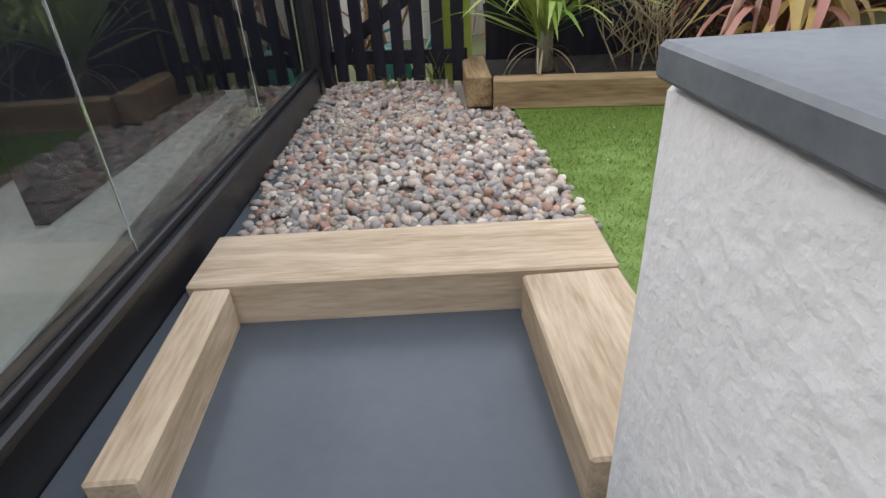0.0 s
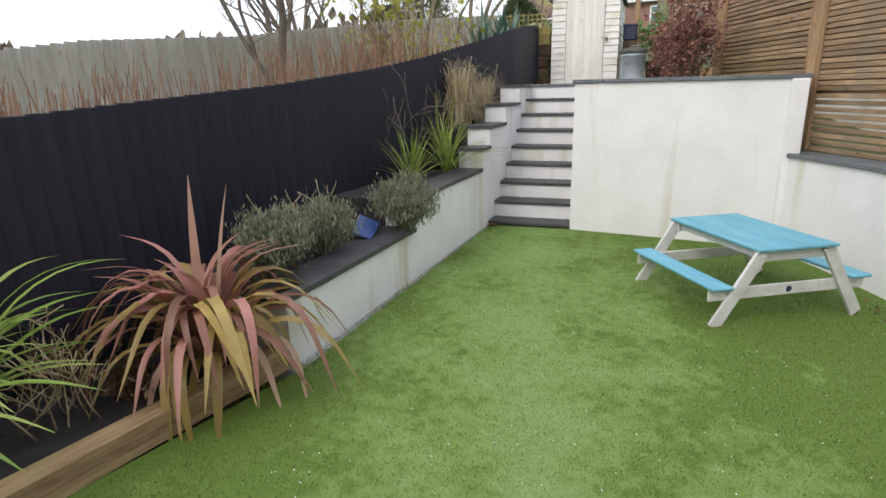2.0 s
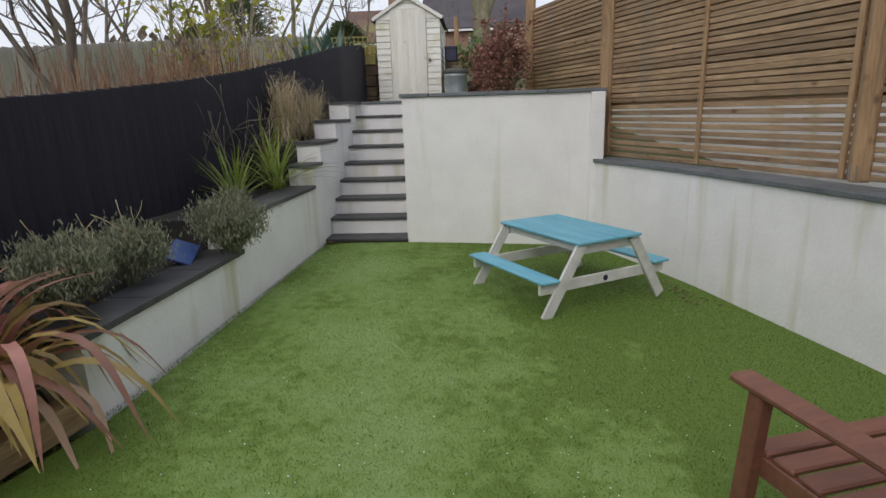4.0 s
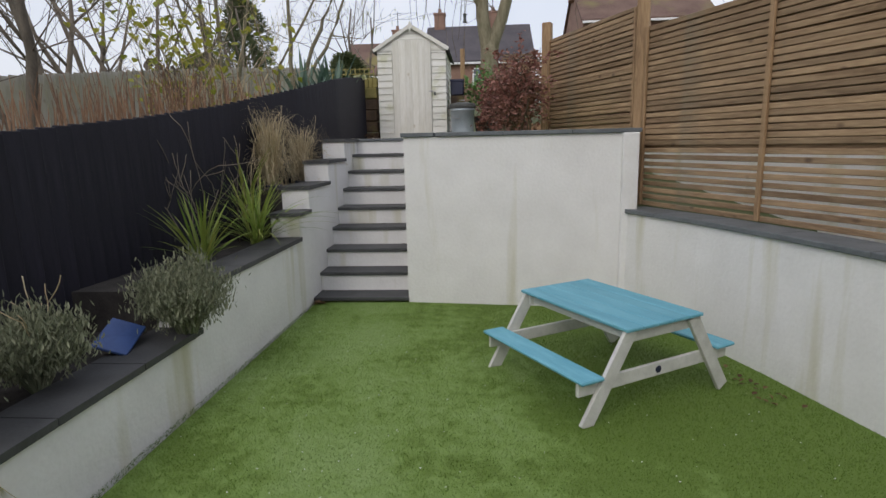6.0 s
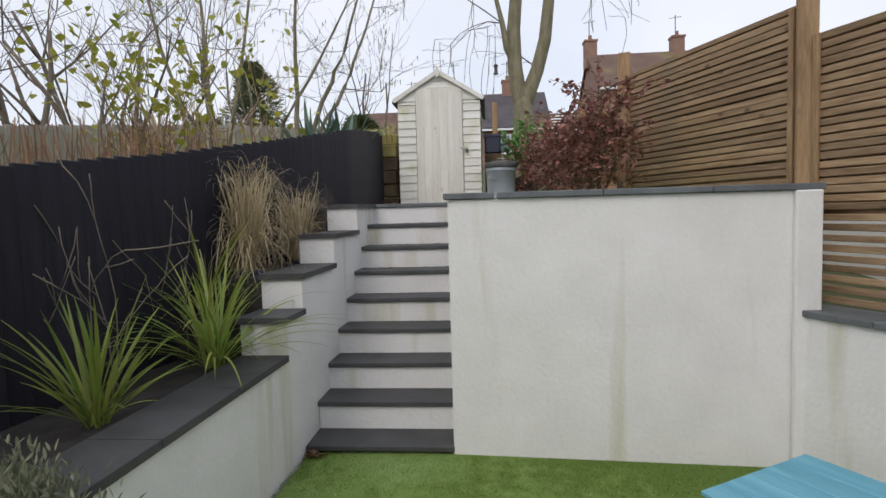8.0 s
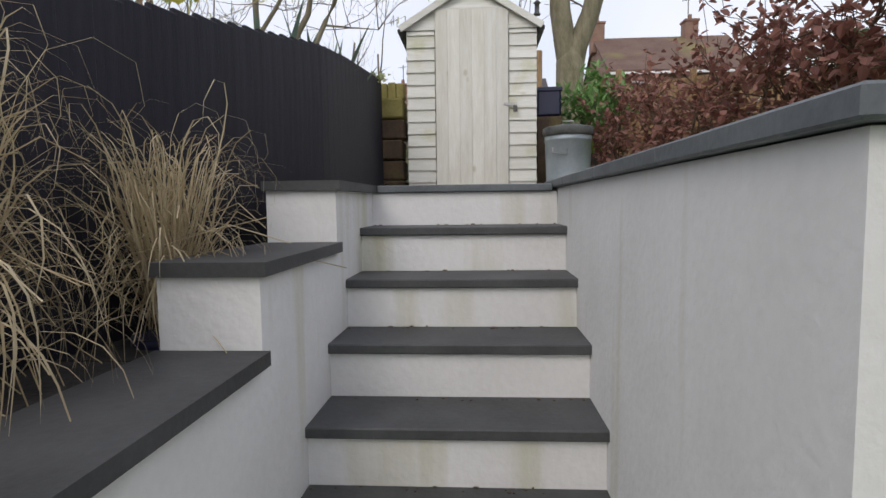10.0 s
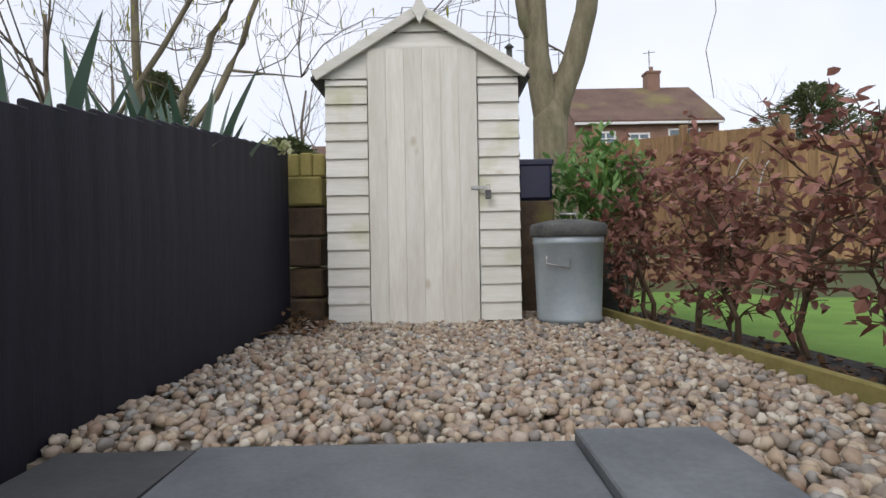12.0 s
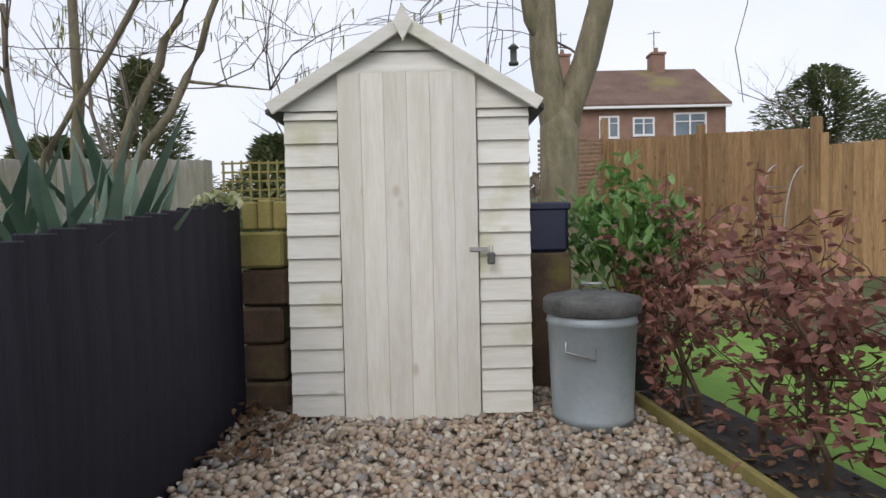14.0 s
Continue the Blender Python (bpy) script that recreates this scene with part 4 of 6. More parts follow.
LAVS = [(-1.36, 2.62, 0.41, 0.5, 31), (-1.34, 3.14, 0.41, 0.46, 32), (-1.03, 3.90, 0.39, 0.56, 33)]
for x, y, z, s, seed in LAVS:
    tagged(leaf_shrub("lavender", (x, y, z), (s * 1.0, s, s * 0.9), int(15000 * s), 0.036, 0.009, M_LAV, "bushy grey-green lavender growing in the planter", seed, 130, M_LAV, 1.3), group="lavenders in the planter")
for x, y, seed in ((-1.36, 3.2, 41), (-1.42, 2.85, 42)):
    bare_tree("dry_stalks", (x, y, 0.55), 0.45, 0.004, "thin dry flower stalks above the lavender", seed, stems=5, depth=1, kids=2, mat=M_STRAW, spread=0.25, part="stalks")
slate_tile = Builder().box(-0.09, 0.09, -0.13, 0.13, -0.008, 0.008, 0.003).done("blue_tile", M_SOLAR)
slate_tile.matrix_basis = pose(-1.27, 3.63, 0.50, 18, 22, 15)
tagged(slate_tile, "blue flat tile leaning on slate in the planter", "tile")

strap_plant("yucca", (-1.36, 4.76, 0.66), 46, [(0.62, 0.022, 80, 18), (0.62, 0.022, 58, 28), (0.55, 0.02, 40, 35)], [M_GRASSLEAF], "spiky green strap-leaved plant in the planter", seed=51)
strap_plant("iris_clump", (-1.27, 5.58, 0.66), 90, [(0.72, 0.018, 74, 60), (0.8, 0.018, 52, 75), (0.68, 0.018, 82, 35), (0.75, 0.016, 35, 60)], [M_GRASSLEAF, M_CORDY], "arching green and yellow grassy leaves in the planter", seed=52)
strap_plant("dark_iris", (-1.48, 5.95, 0.86), 46, [(0.7, 0.012, 80, 45), (0.6, 0.012, 60, 90)], [M_STRAW, M_GRASSLEAF], "half-dry grass clump in the planter", seed=53)
for x, y, seed in ((-1.55, 5.0, 54), (-1.55, 5.6, 55)):
    bare_tree("dry_stalks", (x, y, 0.66), 1.15, 0.006, "tall brown bare seed stalks by the black fence", seed, stems=4, depth=2, kids=2, mat=M_TWIG, spread=0.22, part="stalks")


def dry_grass(at, seed, n, size, lean, label):
    p = strap_plant("dry_grass", at, n, [(0.80, 0.0055, 80, 185, 0.78), (0.88, 0.0055, 76, 230, 0.74), (0.72, 0.0055, 66, 190, 0.66), (0.78, 0.0055, 84, 140, 0.8), (0.6, 0.0055, 56, 150, 0.5), (0.62, 0.0055, 40, 120, 0.4), (0.95, 0.0055, 82, 260, 0.8), (0.7, 0.0055, 70, 150, 0.5)], [M_STRAW], label, seed=seed, low=0.12, tilt=15, part="blade", size=size, lean=lean)
    tagged(p, group="dry grasses")
    rng = random.Random(seed)
    b = Builder()
    for _ in range(160):
        a, r = rng.uniform(0, 6.283), 0.13 * math.sqrt(rng.random())
        x, y, z = r * math.cos(a), r * math.sin(a), rng.uniform(0.0, 0.45) * size
        d = Vector((rng.gauss(0, 0.12), rng.gauss(0, 0.12), rng.uniform(-0.25, 0.3)))
        q = Vector((x, y, z + 0.02))
        b.tube([q, q + d * 0.6 + Vector((0, 0, 0.03)), q + d - Vector((0, 0, 0.05))], 0.0018, 3)
    b.done("tangled_blades", M_STRAW, p)
    pot = Builder().lathe([(0.07, -0.02), (0.09, 0.0), (0.105, 0.05), (0.105, 0.07), (0.09, 0.06), (0.02, 0.04)], (at[0], at[1], 1.05), 20).done("plant_pot", M_NAVY, None, True)
    tagged(pot, "dark blue glazed pot sunk in the planter", "pot", "planter pots")


dry_grass((-1.40, 6.36, 1.10), 61, 400, 1.02, -3, "tall straw-coloured dry ornamental grass curling at the tips")
dry_grass((-1.26, 6.95, 1.10), 62, 320, 0.82, 0, "straw-coloured dry ornamental grass curling at the tips")

# ---- lawn furniture ----


def picnic_table():
    t = tagged(empty("picnic_table", (1.487, 4.395, -0.05)), "child's picnic table, aqua top and benches, white legs", "table")
    # local x runs along the table's length, y across
    m = pose(0, 0, 0, 0, 0, -59)
    L, W, H = 1.0, 0.61, 0.525
    for i in range(5):
        y = (i - 2) * W / 5
        b = Builder().box(-L / 2, L / 2, y - W / 10 + 0.0015, y + W / 10 - 0.0015, H - 0.02, H, 0.004)
        piece("top_board", b.data("top_board", M_BLUE), m, t)
    for s in (-1, 1):
        piece("bench", Builder().box(-L / 2, L / 2, s * 0.535 - 0.08, s * 0.535 + 0.08, 0.262, 0.284, 0.007).data("bench", M_BLUE), m, t)
        piece("apron", Builder().box(-L / 2 + 0.08, L / 2 - 0.08, s * 0.24 - 0.01, s * 0.24 + 0.01, H - 0.085, H - 0.022, 0.003).data("apron", M_WHITEWOOD), m, t)
        x = s * (L / 2 - 0.06)
        piece("cross_rail", Builder().box(x - 0.012, x + 0.012, -0.60, 0.60, 0.178, 0.259, 0.004).data("cross_rail", M_WHITEWOOD), m, t)
        piece("top_rail", Builder().box(x - 0.012, x + 0.012, -0.27, 0.27, H - 0.10, H - 0.022, 0.003).data("top_rail", M_WHITEWOOD), m, t)
        for q in (-1, 1):
            b = Builder().beam((x + s * 0.026, q * 0.245, H - 0.022), (x + s * 0.026, q * 0.56, -0.004), 0.085, 0.026, 0.003, up=(1, 0, 0))
            piece("leg", b.data("leg", M_WHITEWOOD), m, t)
    x = L / 2 - 0.06 + 0.0125
    badge = piece("badge", Builder().lathe([(0.022, 0), (0.022, 0.003)], (0, 0, 0), 20).data("badge", M_NAVY), m @ pose(x, 0.0, 0.218, 0, 90, 0), t)


picnic_table()


def garden_chair():
    c = tagged(empty("garden_chair", (1.64, 1.35, -0.055)), "red-brown stained wooden garden armchair with slatted seat", "chair")
    m = pose(0, 0, 0, 0, 0, 17) @ Matrix.Diagonal((1, 1, 1.09, 1))
    for i in range(6):
        y = 0.16 - i * 0.088
        piece("seat_slat", Builder().box(0.02, 1.02, y - 0.036, y + 0.036, 0.395, 0.415, 0.006).data("seat_slat", M_CHAIR), m, c)
    for x in (0.0, 1.04):
        piece("arm", Builder().box(x - 0.04, x + 0.04, -0.44, 0.24, 0.585, 0.613, 0.012).data("arm", M_CHAIR), m, c)
        piece("front_leg", Builder().beam((x, 0.20, 0), (x, 0.15, 0.586), 0.05, 0.055, 0.006).data("front_leg", M_CHAIR), m, c)
        piece("rear_leg", Builder().beam((x, -0.42, 0), (x, -0.36, 0.95), 0.05, 0.055, 0.006).data("rear_leg", M_CHAIR), m, c)
        piece("side_rail", Builder().box(x - 0.016 + 0.035, x + 0.016 + 0.035, -0.4, 0.2, 0.33, 0.394, 0.005).data("side_rail", M_CHAIR), m, c)
    piece("front_rail", Builder().box(0.02, 1.02, 0.165, 0.19, 0.33, 0.394, 0.005).data("front_rail", M_CHAIR), m, c)
    for z in (0.6, 0.92):
        piece("back_rail", Builder().box(0.02, 1.02, -0.395, -0.365, z - 0.03, z + 0.03, 0.005).data("back_rail", M_CHAIR), m, c)
    for i in range(7):
        x = 0.12 + i * 0.133
        piece("back_slat", Builder().box(x - 0.025, x + 0.025, -0.39, -0.37, 0.63, 0.89, 0.004).data("back_slat", M_CHAIR), m, c)


garden_chair()

# ---- terrace: shed, bin, edging, hedge ----
SX0, SX1, SY = -0.985, 0.152, 10.43


def gable(x):
    return 3.005 + (1 - abs(x + 0.42) / 0.60) * 0.33


def shed():
    s = tagged(empty("garden_shed", (-0.42, SY, 1.53)), "small cream-painted timber shed with apex roof and closed door", "shed")
    inv = Matrix.Translation((0.42, -SY, -1.53))

    def part(n, b, mat):
        return piece(n, b.data(n, mat), inv, s)

    part("body", Builder().box(SX0 + 0.03, SX1 - 0.03, SY + 0.03, SY + 1.7, 1.56, 2.97), M_CREAM)
    outline = [(SX0 + 0.03, 2.97), (SX1 - 0.03, 2.97), (SX1 - 0.03, 3.02), (-0.42, 3.372), (SX0 + 0.03, 3.02)]
    core = [(x, y, z) for y in (SY + 0.03, SY + 1.7) for x, z in outline]
    part("gable_core", Builder().add(core, [(0, 1, 2, 3, 4), (9, 8, 7, 6, 5)] + [(i, 5 + i, 5 + (i + 1) % 5, (i + 1) % 5) for i in range(5)]), M_CREAM)
    z, n = 1.568, 0
    while z < 2.98:
        z1 = min(z + 0.1105, 3.0)
        for a, c in ((SX0, -0.738), (-0.087, SX1)):
            b = Builder()
            b.add([(a, SY - 0.004, z), (c, SY - 0.004, z), (c, SY + 0.012, z1), (a, SY + 0.012, z1), (a, SY + 0.03, z), (c, SY + 0.03, z), (c, SY + 0.03, z1), (a, SY + 0.03, z1)], [(0, 1, 2, 3), (0, 4, 5, 1), (3, 2, 6, 7), (0, 3, 7, 4), (1, 5, 6, 2)])
            part("cladding_board", b, M_CREAM)
        for x, q in ((SX0 + 0.004, -1), (SX1 - 0.004, 1)):
            b = Builder().add([(x + q * 0.014, SY + 0.03, z), (x + q * 0.014, SY + 1.7, z), (x, SY + 1.7, z1), (x, SY + 0.03, z1), (x - q * 0.02, SY + 0.03, z), (x - q * 0.02, SY + 1.7, z)], [(0, 1, 2, 3), (0, 4, 5, 1)])
            part("cladding_board", b, M_CREAM)
        z += 0.107
        n += 1
    for za, zb in ((3.0, 3.09), (3.178, 3.268), (3.270, 3.375)):
        def half(zz):
            return max(0.0, 0.61 * (3.38 - zz) / 0.38)
        h0, h1 = half(za), half(zb)
        if za < 3.1:
            for q in (-1, 1):
                xa, xb, xi = -0.42 + q * h0, -0.42 + q * h1, -0.42 + q * 0.318
                part("gable_board", Builder().add([(xa, SY - 0.004, za), (xi, SY - 0.004, za), (xi, SY + 0.012, zb), (xb, SY + 0.012, zb)], [(0, 1, 2, 3)] if q < 0 else [(3, 2, 1, 0)]), M_CREAM)
        else:
            part("gable_board", Builder().add([(-0.42 - h0, SY - 0.004, za), (-0.42 + h0, SY - 0.004, za), (-0.42 + h1, SY + 0.012, zb), (-0.42 - h1, SY + 0.012, zb)], [(0, 1, 2, 3)]), M_CREAM)
    part("side_panel", Builder().add([(-0.733, SY, 3.09), (-0.733, SY, 3.185), (-0.93, SY, 3.065), (-0.97, SY, 3.0), (-0.733, SY, 3.0)], [(0, 1, 2, 3, 4)]), M_CREAM)
    part("side_panel", Builder().add([(-0.091, SY, 3.09), (-0.091, SY, 3.185), (0.09, SY, 3.065), (0.135, SY, 3.0), (-0.091, SY, 3.0)], [(4, 3, 2, 1, 0)]), M_CREAM)
    d0, d1 = -0.730, -0.094
    n = 6
    for i in range(n):
        a, c = lerp(d0, d1, i / n), lerp(d0, d1, (i + 1) / n)
        part("door_board", Builder().box(a + 0.0004, c - 0.0004, SY - 0.024, SY - 0.006, 1.552, 3.165, 0.0015), M_CREAM_Z)
    part("door_head", Builder().box(d0 - 0.02, d1 + 0.02, SY - 0.012, SY - 0.004, 3.168, 3.18, 0.001), M_CREAM)
    for q in (-1, 1):
        e = Vector((-0.42 + q * 0.62, SY - 0.040, 3.005))
        top = Vector((-0.42, SY - 0.040, 3.385))
        part("bargeboard", Builder().beam(e, top, 0.018, 0.058, 0.003), M_CREAM)
        lo, hi = Vector((-0.42 + q * 0.64, SY, 2.985)), Vector((-0.42, SY, 3.385))
        u = Vector((0, 0, 0.018))
        v = [lo + Vector((0, -0.03, 0)), hi + Vector((0, -0.03, 0)), hi + Vector((0, 1.76, 0)), lo + Vector((0, 1.76, 0))]
        part("roof_sheet", Builder().add(v + [p + u for p in v], [(0, 1, 2, 3), (4, 5, 6, 7), (0, 1, 5, 4), (1, 2, 6, 5), (2, 3, 7, 6), (3, 0, 4, 7)]), M_LID)
    dia = [(0, 0.085), (0.043, 0.0), (0, -0.08), (-0.043, 0.0)]
    v = [(-0.42 + x, y, 3.375 + z) for y in (SY - 0.070, SY - 0.050) for x, z in dia]
    part("finial", Builder().add(v, [(0, 1, 2, 3), (7, 6, 5, 4), (0, 4, 5, 1), (1, 5, 6, 2), (2, 6, 7, 3), (3, 7, 4, 0)]), M_CREAM)
    part("hasp", Builder().box(-0.135, -0.05, SY - 0.032, SY - 0.025, 2.335, 2.355, 0.002).tube([(-0.045, SY - 0.045, 2.325), (-0.045, SY - 0.045, 2.36), (-0.03, SY - 0.045, 2.36), (-0.03, SY - 0.045, 2.325)], 0.003, 6), M_METAL)
    part("padlock", Builder().box(-0.055, -0.02, SY - 0.055, SY - 0.037, 2.275, 2.33, 0.005), M_LID)


shed()


def dustbin(x, y, z):
    b = tagged(empty("dustbin", (x, y, z)), "galvanised steel dustbin with a dark dented lid", "bin")
    Builder().lathe([(0.178, 0.0), (0.180, 0.03), (0.187, 0.035), (0.182, 0.05), (0.198, 0.46), (0.206, 0.465), (0.2, 0.48), (0.203, 0.53), (0.19, 0.53)], (0, 0, 0), 36).done("body", M_ZINC, b, True)
    Builder().lathe([(0.213, 0.505), (0.218, 0.51), (0.218, 0.565), (0.205, 0.578), (0.10, 0.60), (0.0, 0.607)], (0, 0, 0), 36).done("lid", M_LID, b, True)
    Builder().tube([(-0.045, 0, 0.60), (-0.045, 0, 0.635), (0.045, 0, 0.635), (0.045, 0, 0.60)], 0.007, 6).done("lid_handle", M_METAL, b, True)
    a = radians(-118)
    c, s = math.cos(a), math.sin(a)
    pts = [(0.197 * c - u * s, 0.197 * s + u * c, zz) for u, zz in ((-0.06, 0.40), (-0.062, 0.355), (0.062, 0.33), (0.062, 0.385))]
    Builder().tube([(x * 1.06, y * 1.06, zz) for x, y, zz in pts], 0.005, 6).done("side_handle", M_METAL, b, True)


dustbin(0.415, 10.36, 1.545)
pebble_bed("gravel", lambda x, y: fence_x(y) + 0.015 < x < 0.83 - 0.093 * (y - 9) - 0.01 and not (SX0 + 0.05 < x < SX1 - 0.05 and y > SY + 0.1), (-1.6, 0.98, 8.42, 11.4), 10400, 0.037, 1.547, M_GRAVEL, "buff, brown and grey gravel on the terrace", 5, (6, 4), 0.2)
pebble_bed("gravel_behind_wall", lambda x, y: True, (0.29, 0.9, 6.35, 8.42), 1900, 0.042, 1.545, M_GRAVEL, "buff and grey gravel behind the coping", 6, (6, 4), 0.2)
edge = timber("edging_board", (0.915, 8.2, 1.56), (0.68, 10.75, 1.56), 0.03, 0.09, M_MOSS, "mossy timber edging board beside the gravel", "edging")
hedge_bed = Builder().prism([(0.935, 8.3), (0.70, 10.75), (1.08, 10.9), (1.32, 8.4)], 1.4, 1.545).done("hedge_soil", M_SOIL)
structure(hedge_bed, "dark soil strip under the hedge", "soil")


def beech_plant(seed, height):
    """A young hedge plant: a bent stem, short side branches and clustered leaves."""
    rng = random.Random(seed)
    plant = tagged(empty("beech_plant"), "copper beech hedge plant with brown-purple leaves", "shrub", "beech hedge plants")
    st, lf, paths = Builder(), Builder(), []
    for k in range(2):
        pts = [Vector((0.03 * k, 0.02 * k, -0.02))]
        for i in range(6):
            pts.append(pts[-1] + Vector((rng.uniform(-0.06, 0.06), rng.uniform(-0.06, 0.06), height * (1 - 0.25 * k) / 6)))
        paths.append((pts, [0.016, 0.014, 0.012, 0.010, 0.008, 0.006, 0.003]))
        for i in range(1, 7):
            for _ in range((1, 2, 3, 3, 3, 2)[i - 1]):
                branch_paths(rng, pts[i], (rng.uniform(-1, 1), rng.uniform(-1, 1), rng.uniform(0.0, 0.7)), rng.uniform(0.16, 0.34), 0.006, 1, paths, 2, 0.3, 0.1)
    for pts, rad in paths:
        st.tube(pts, [max(r, 0.002) for r in rad], 5 if rad[0] > 0.01 else 3)
    for pts, rad in paths[2:]:
        if rad[0] > 0.01:
            continue
        for p in pts[1:]:
            for _ in range(rng.choice((0, 1, 2, 3))):
                q = p + Vector((rng.gauss(0, 0.018), rng.gauss(0, 0.018), rng.gauss(0, 0.018)))
                lf.leaf(q, (rng.uniform(-1, 1), rng.uniform(-1, 1), rng.uniform(-1.0, 0.4)), (rng.uniform(-.8, .8), rng.uniform(-.8, .8), 1), rng.uniform(0.035, 0.065), rng.uniform(0.025, 0.042))
    st.done("stems", M_LOG, plant)
    lf.done("leaves", M_BEECH, plant)
    return plant


rng = random.Random(77)
beeches = [beech_plant(80 + i, 0.80) for i in range(4)]
spots = []
for i in range(8):
    t = i / 7
    spots.append((lerp(1.24, 0.90, t) + rng.uniform(-0.04, 0.04), lerp(8.2, 10.75, t), 1.54, rng.uniform(0.88, 1.05)))
for i in range(4):
    spots.append((lerp(1.22, 1.05, i / 3), lerp(7.1, 7.95, i / 3), 1.53, rng.uniform(0.92, 1.08)))
for i, (x, y, z, k) in enumerate(spots):
    m = pose(x, y, z, 0, 0, rng.uniform(0, 360))
    if i < 4:
        beeches[i].matrix_basis = m @ Matrix.Scale(k, 4)
    else:
        o = copy_thing(beeches[i % 4], m)
        o.scale = (k, k, k)

leaf_shrub("laurel", (0.80, 11.0, 1.92), (0.72, 0.6, 0.90), 900, 0.095, 0.040, M_LAUREL, "glossy green laurel shrub behind the dustbin", 91, 18, M_CORDY, 0.5)
pot = Builder().lathe([(0.15, 0), (0.2, 0.42), (0.21, 0.44), (0.19, 0.44), (0.17, 0.38)], (0.80, 11.0, 1.5), 24).done("shrub_pot", M_LID, None, True)
tagged(pot, "dark round pot holding the laurel", "pot")
stand = Builder().box(0.2, 0.44, 10.85, 11.15, 1.5, 2.30, 0.01).done("brick_stand", M_LOG)
tagged(stand, "dark timber stand beside the shed", "stand")
navy = Builder().box(0.2, 0.43, 10.85, 11.12, 2.301, 2.56, 0.02).box(0.19, 0.44, 10.84, 11.13, 2.53, 2.575, 0.01).done("storage_tub", M_NAVY)
tagged(navy, "navy blue square plastic tub on a stand", "tub")

# stacked timbers between the black fence and the shed
stack = tagged(empty("timber_stack"), "damp mossy timber planks stacked beside the shed", "timber wall")
for i in range(5):
    Builder().box(-1.28 + 0.02 * (i % 2), -1.03 - 0.012 * (i % 3), 10.55 + 0.015 * (i % 2), 10.85, 1.52 + i * 0.187, 1.52 + (i + 1) * 0.187 - 0.008, 0.014).done("plank", (M_LOG, M_LOG, M_LOG, M_LOG, M_MOSS)[i], stack)
for i in range(3):
    Builder().box(-1.27 + i * 0.078, -1.196 + i * 0.078, 10.64, 10.78, 2.456, 2.60 + 0.008 * (i % 2), 0.01).done("post_top", M_MOSS, stack)
leaf_shrub("ivy_tuft", (-1.27, 10.36, 2.5), (0.24, 0.2, 0.12), 130, 0.045, 0.036, M_VARIEG, "cream-edged ivy spilling over the fence end", 95, 14)
leaf_shrub("moss_tuft", (-1.2, 10.4, 1.54), (0.25, 0.5, 0.1), 60, 0.04, 0.03, M_DEAD, "fallen brown leaves at the fence foot", 96, 12)
dead = Builder()
for _ in range(70):
    x, y = rng.uniform(-1.25, -0.95), rng.uniform(9.9, 10.5)
    dead.leaf((x, y, 1.575), (rng.uniform(-1, 1), rng.uniform(-1, 1), 0.15), (0.2, 0.1, 1), 0.05, 0.035)
for _ in range(260):
    t = rng.random()
    x, y = lerp(0.97, 0.75, t) + rng.uniform(0.0, 0.3), lerp(8.4, 10.7, t)
    dead.leaf((x, y, 1.55), (rng.uniform(-1, 1), rng.uniform(-1, 1), 0.2), (0.2, 0.1, 1), rng.uniform(0.02, 0.05), 0.03)
tagged(dead.done("leaf_litter", M_DEAD), "brown fallen leaves by the shed and under the hedge", "leaves", kind="stuff")
dead = Builder()
for _ in range(26):
    x, y = rng.uniform(-0.9, -0.78), rng.uniform(5.9, 5.98)
    dead.leaf((x, y, 0.008), (rng.uniform(-1, 1), rng.uniform(-1, 1), 0.25), (0.2, 0.1, 1), 0.035, 0.025)
for _ in range(26):
    t = rng.random()
    dead.leaf((lerp(2.42, 2.62, t) - rng.uniform(0.05, 0.25), lerp(4.6, 4.0, t), -0.07), (rng.uniform(-1, 1), rng.uniform(-1, 1), 0.2), (0.2, 0.1, 1), 0.04, 0.03)
tagged(dead.done("lawn_litter", M_DEAD), "a few brown fallen leaves on the turf", "leaves", kind="stuff")

flecks = Builder()
for _ in range(420):
    x, y = rng.uniform(-0.95, 2.4), rng.uniform(0.8, 5.6)
    k = rng.uniform(0.004, 0.009)
    flecks.leaf((x, y, lawn_z(x) + 0.014), (rng.uniform(-1, 1), rng.uniform(-1, 1), 0.1), (0.1, 0.1, 1), k, k)
tagged(flecks.done("turf_flecks", M_PVC), "tiny pale flecks scattered on the turf", "litter", kind="stuff")
strap_plant("grass_tuft", (-1.98, 0.28, 0.0), 40, [(0.26, 0.006, 82, 40), (0.2, 0.006, 65, 60)], [M_GRASSLEAF], "green grass tuft growing by the gate", seed=201, part="blade")
strap_plant("grass_tuft", (-2.0, 0.02, 0.0), 26, [(0.12, 0.006, 70, 60), (0.1, 0.006, 50, 60)], [M_GRASSLEAF], "green grass tuft growing by the gate", seed=202, part="blade")

# ---- beyond the garden ----


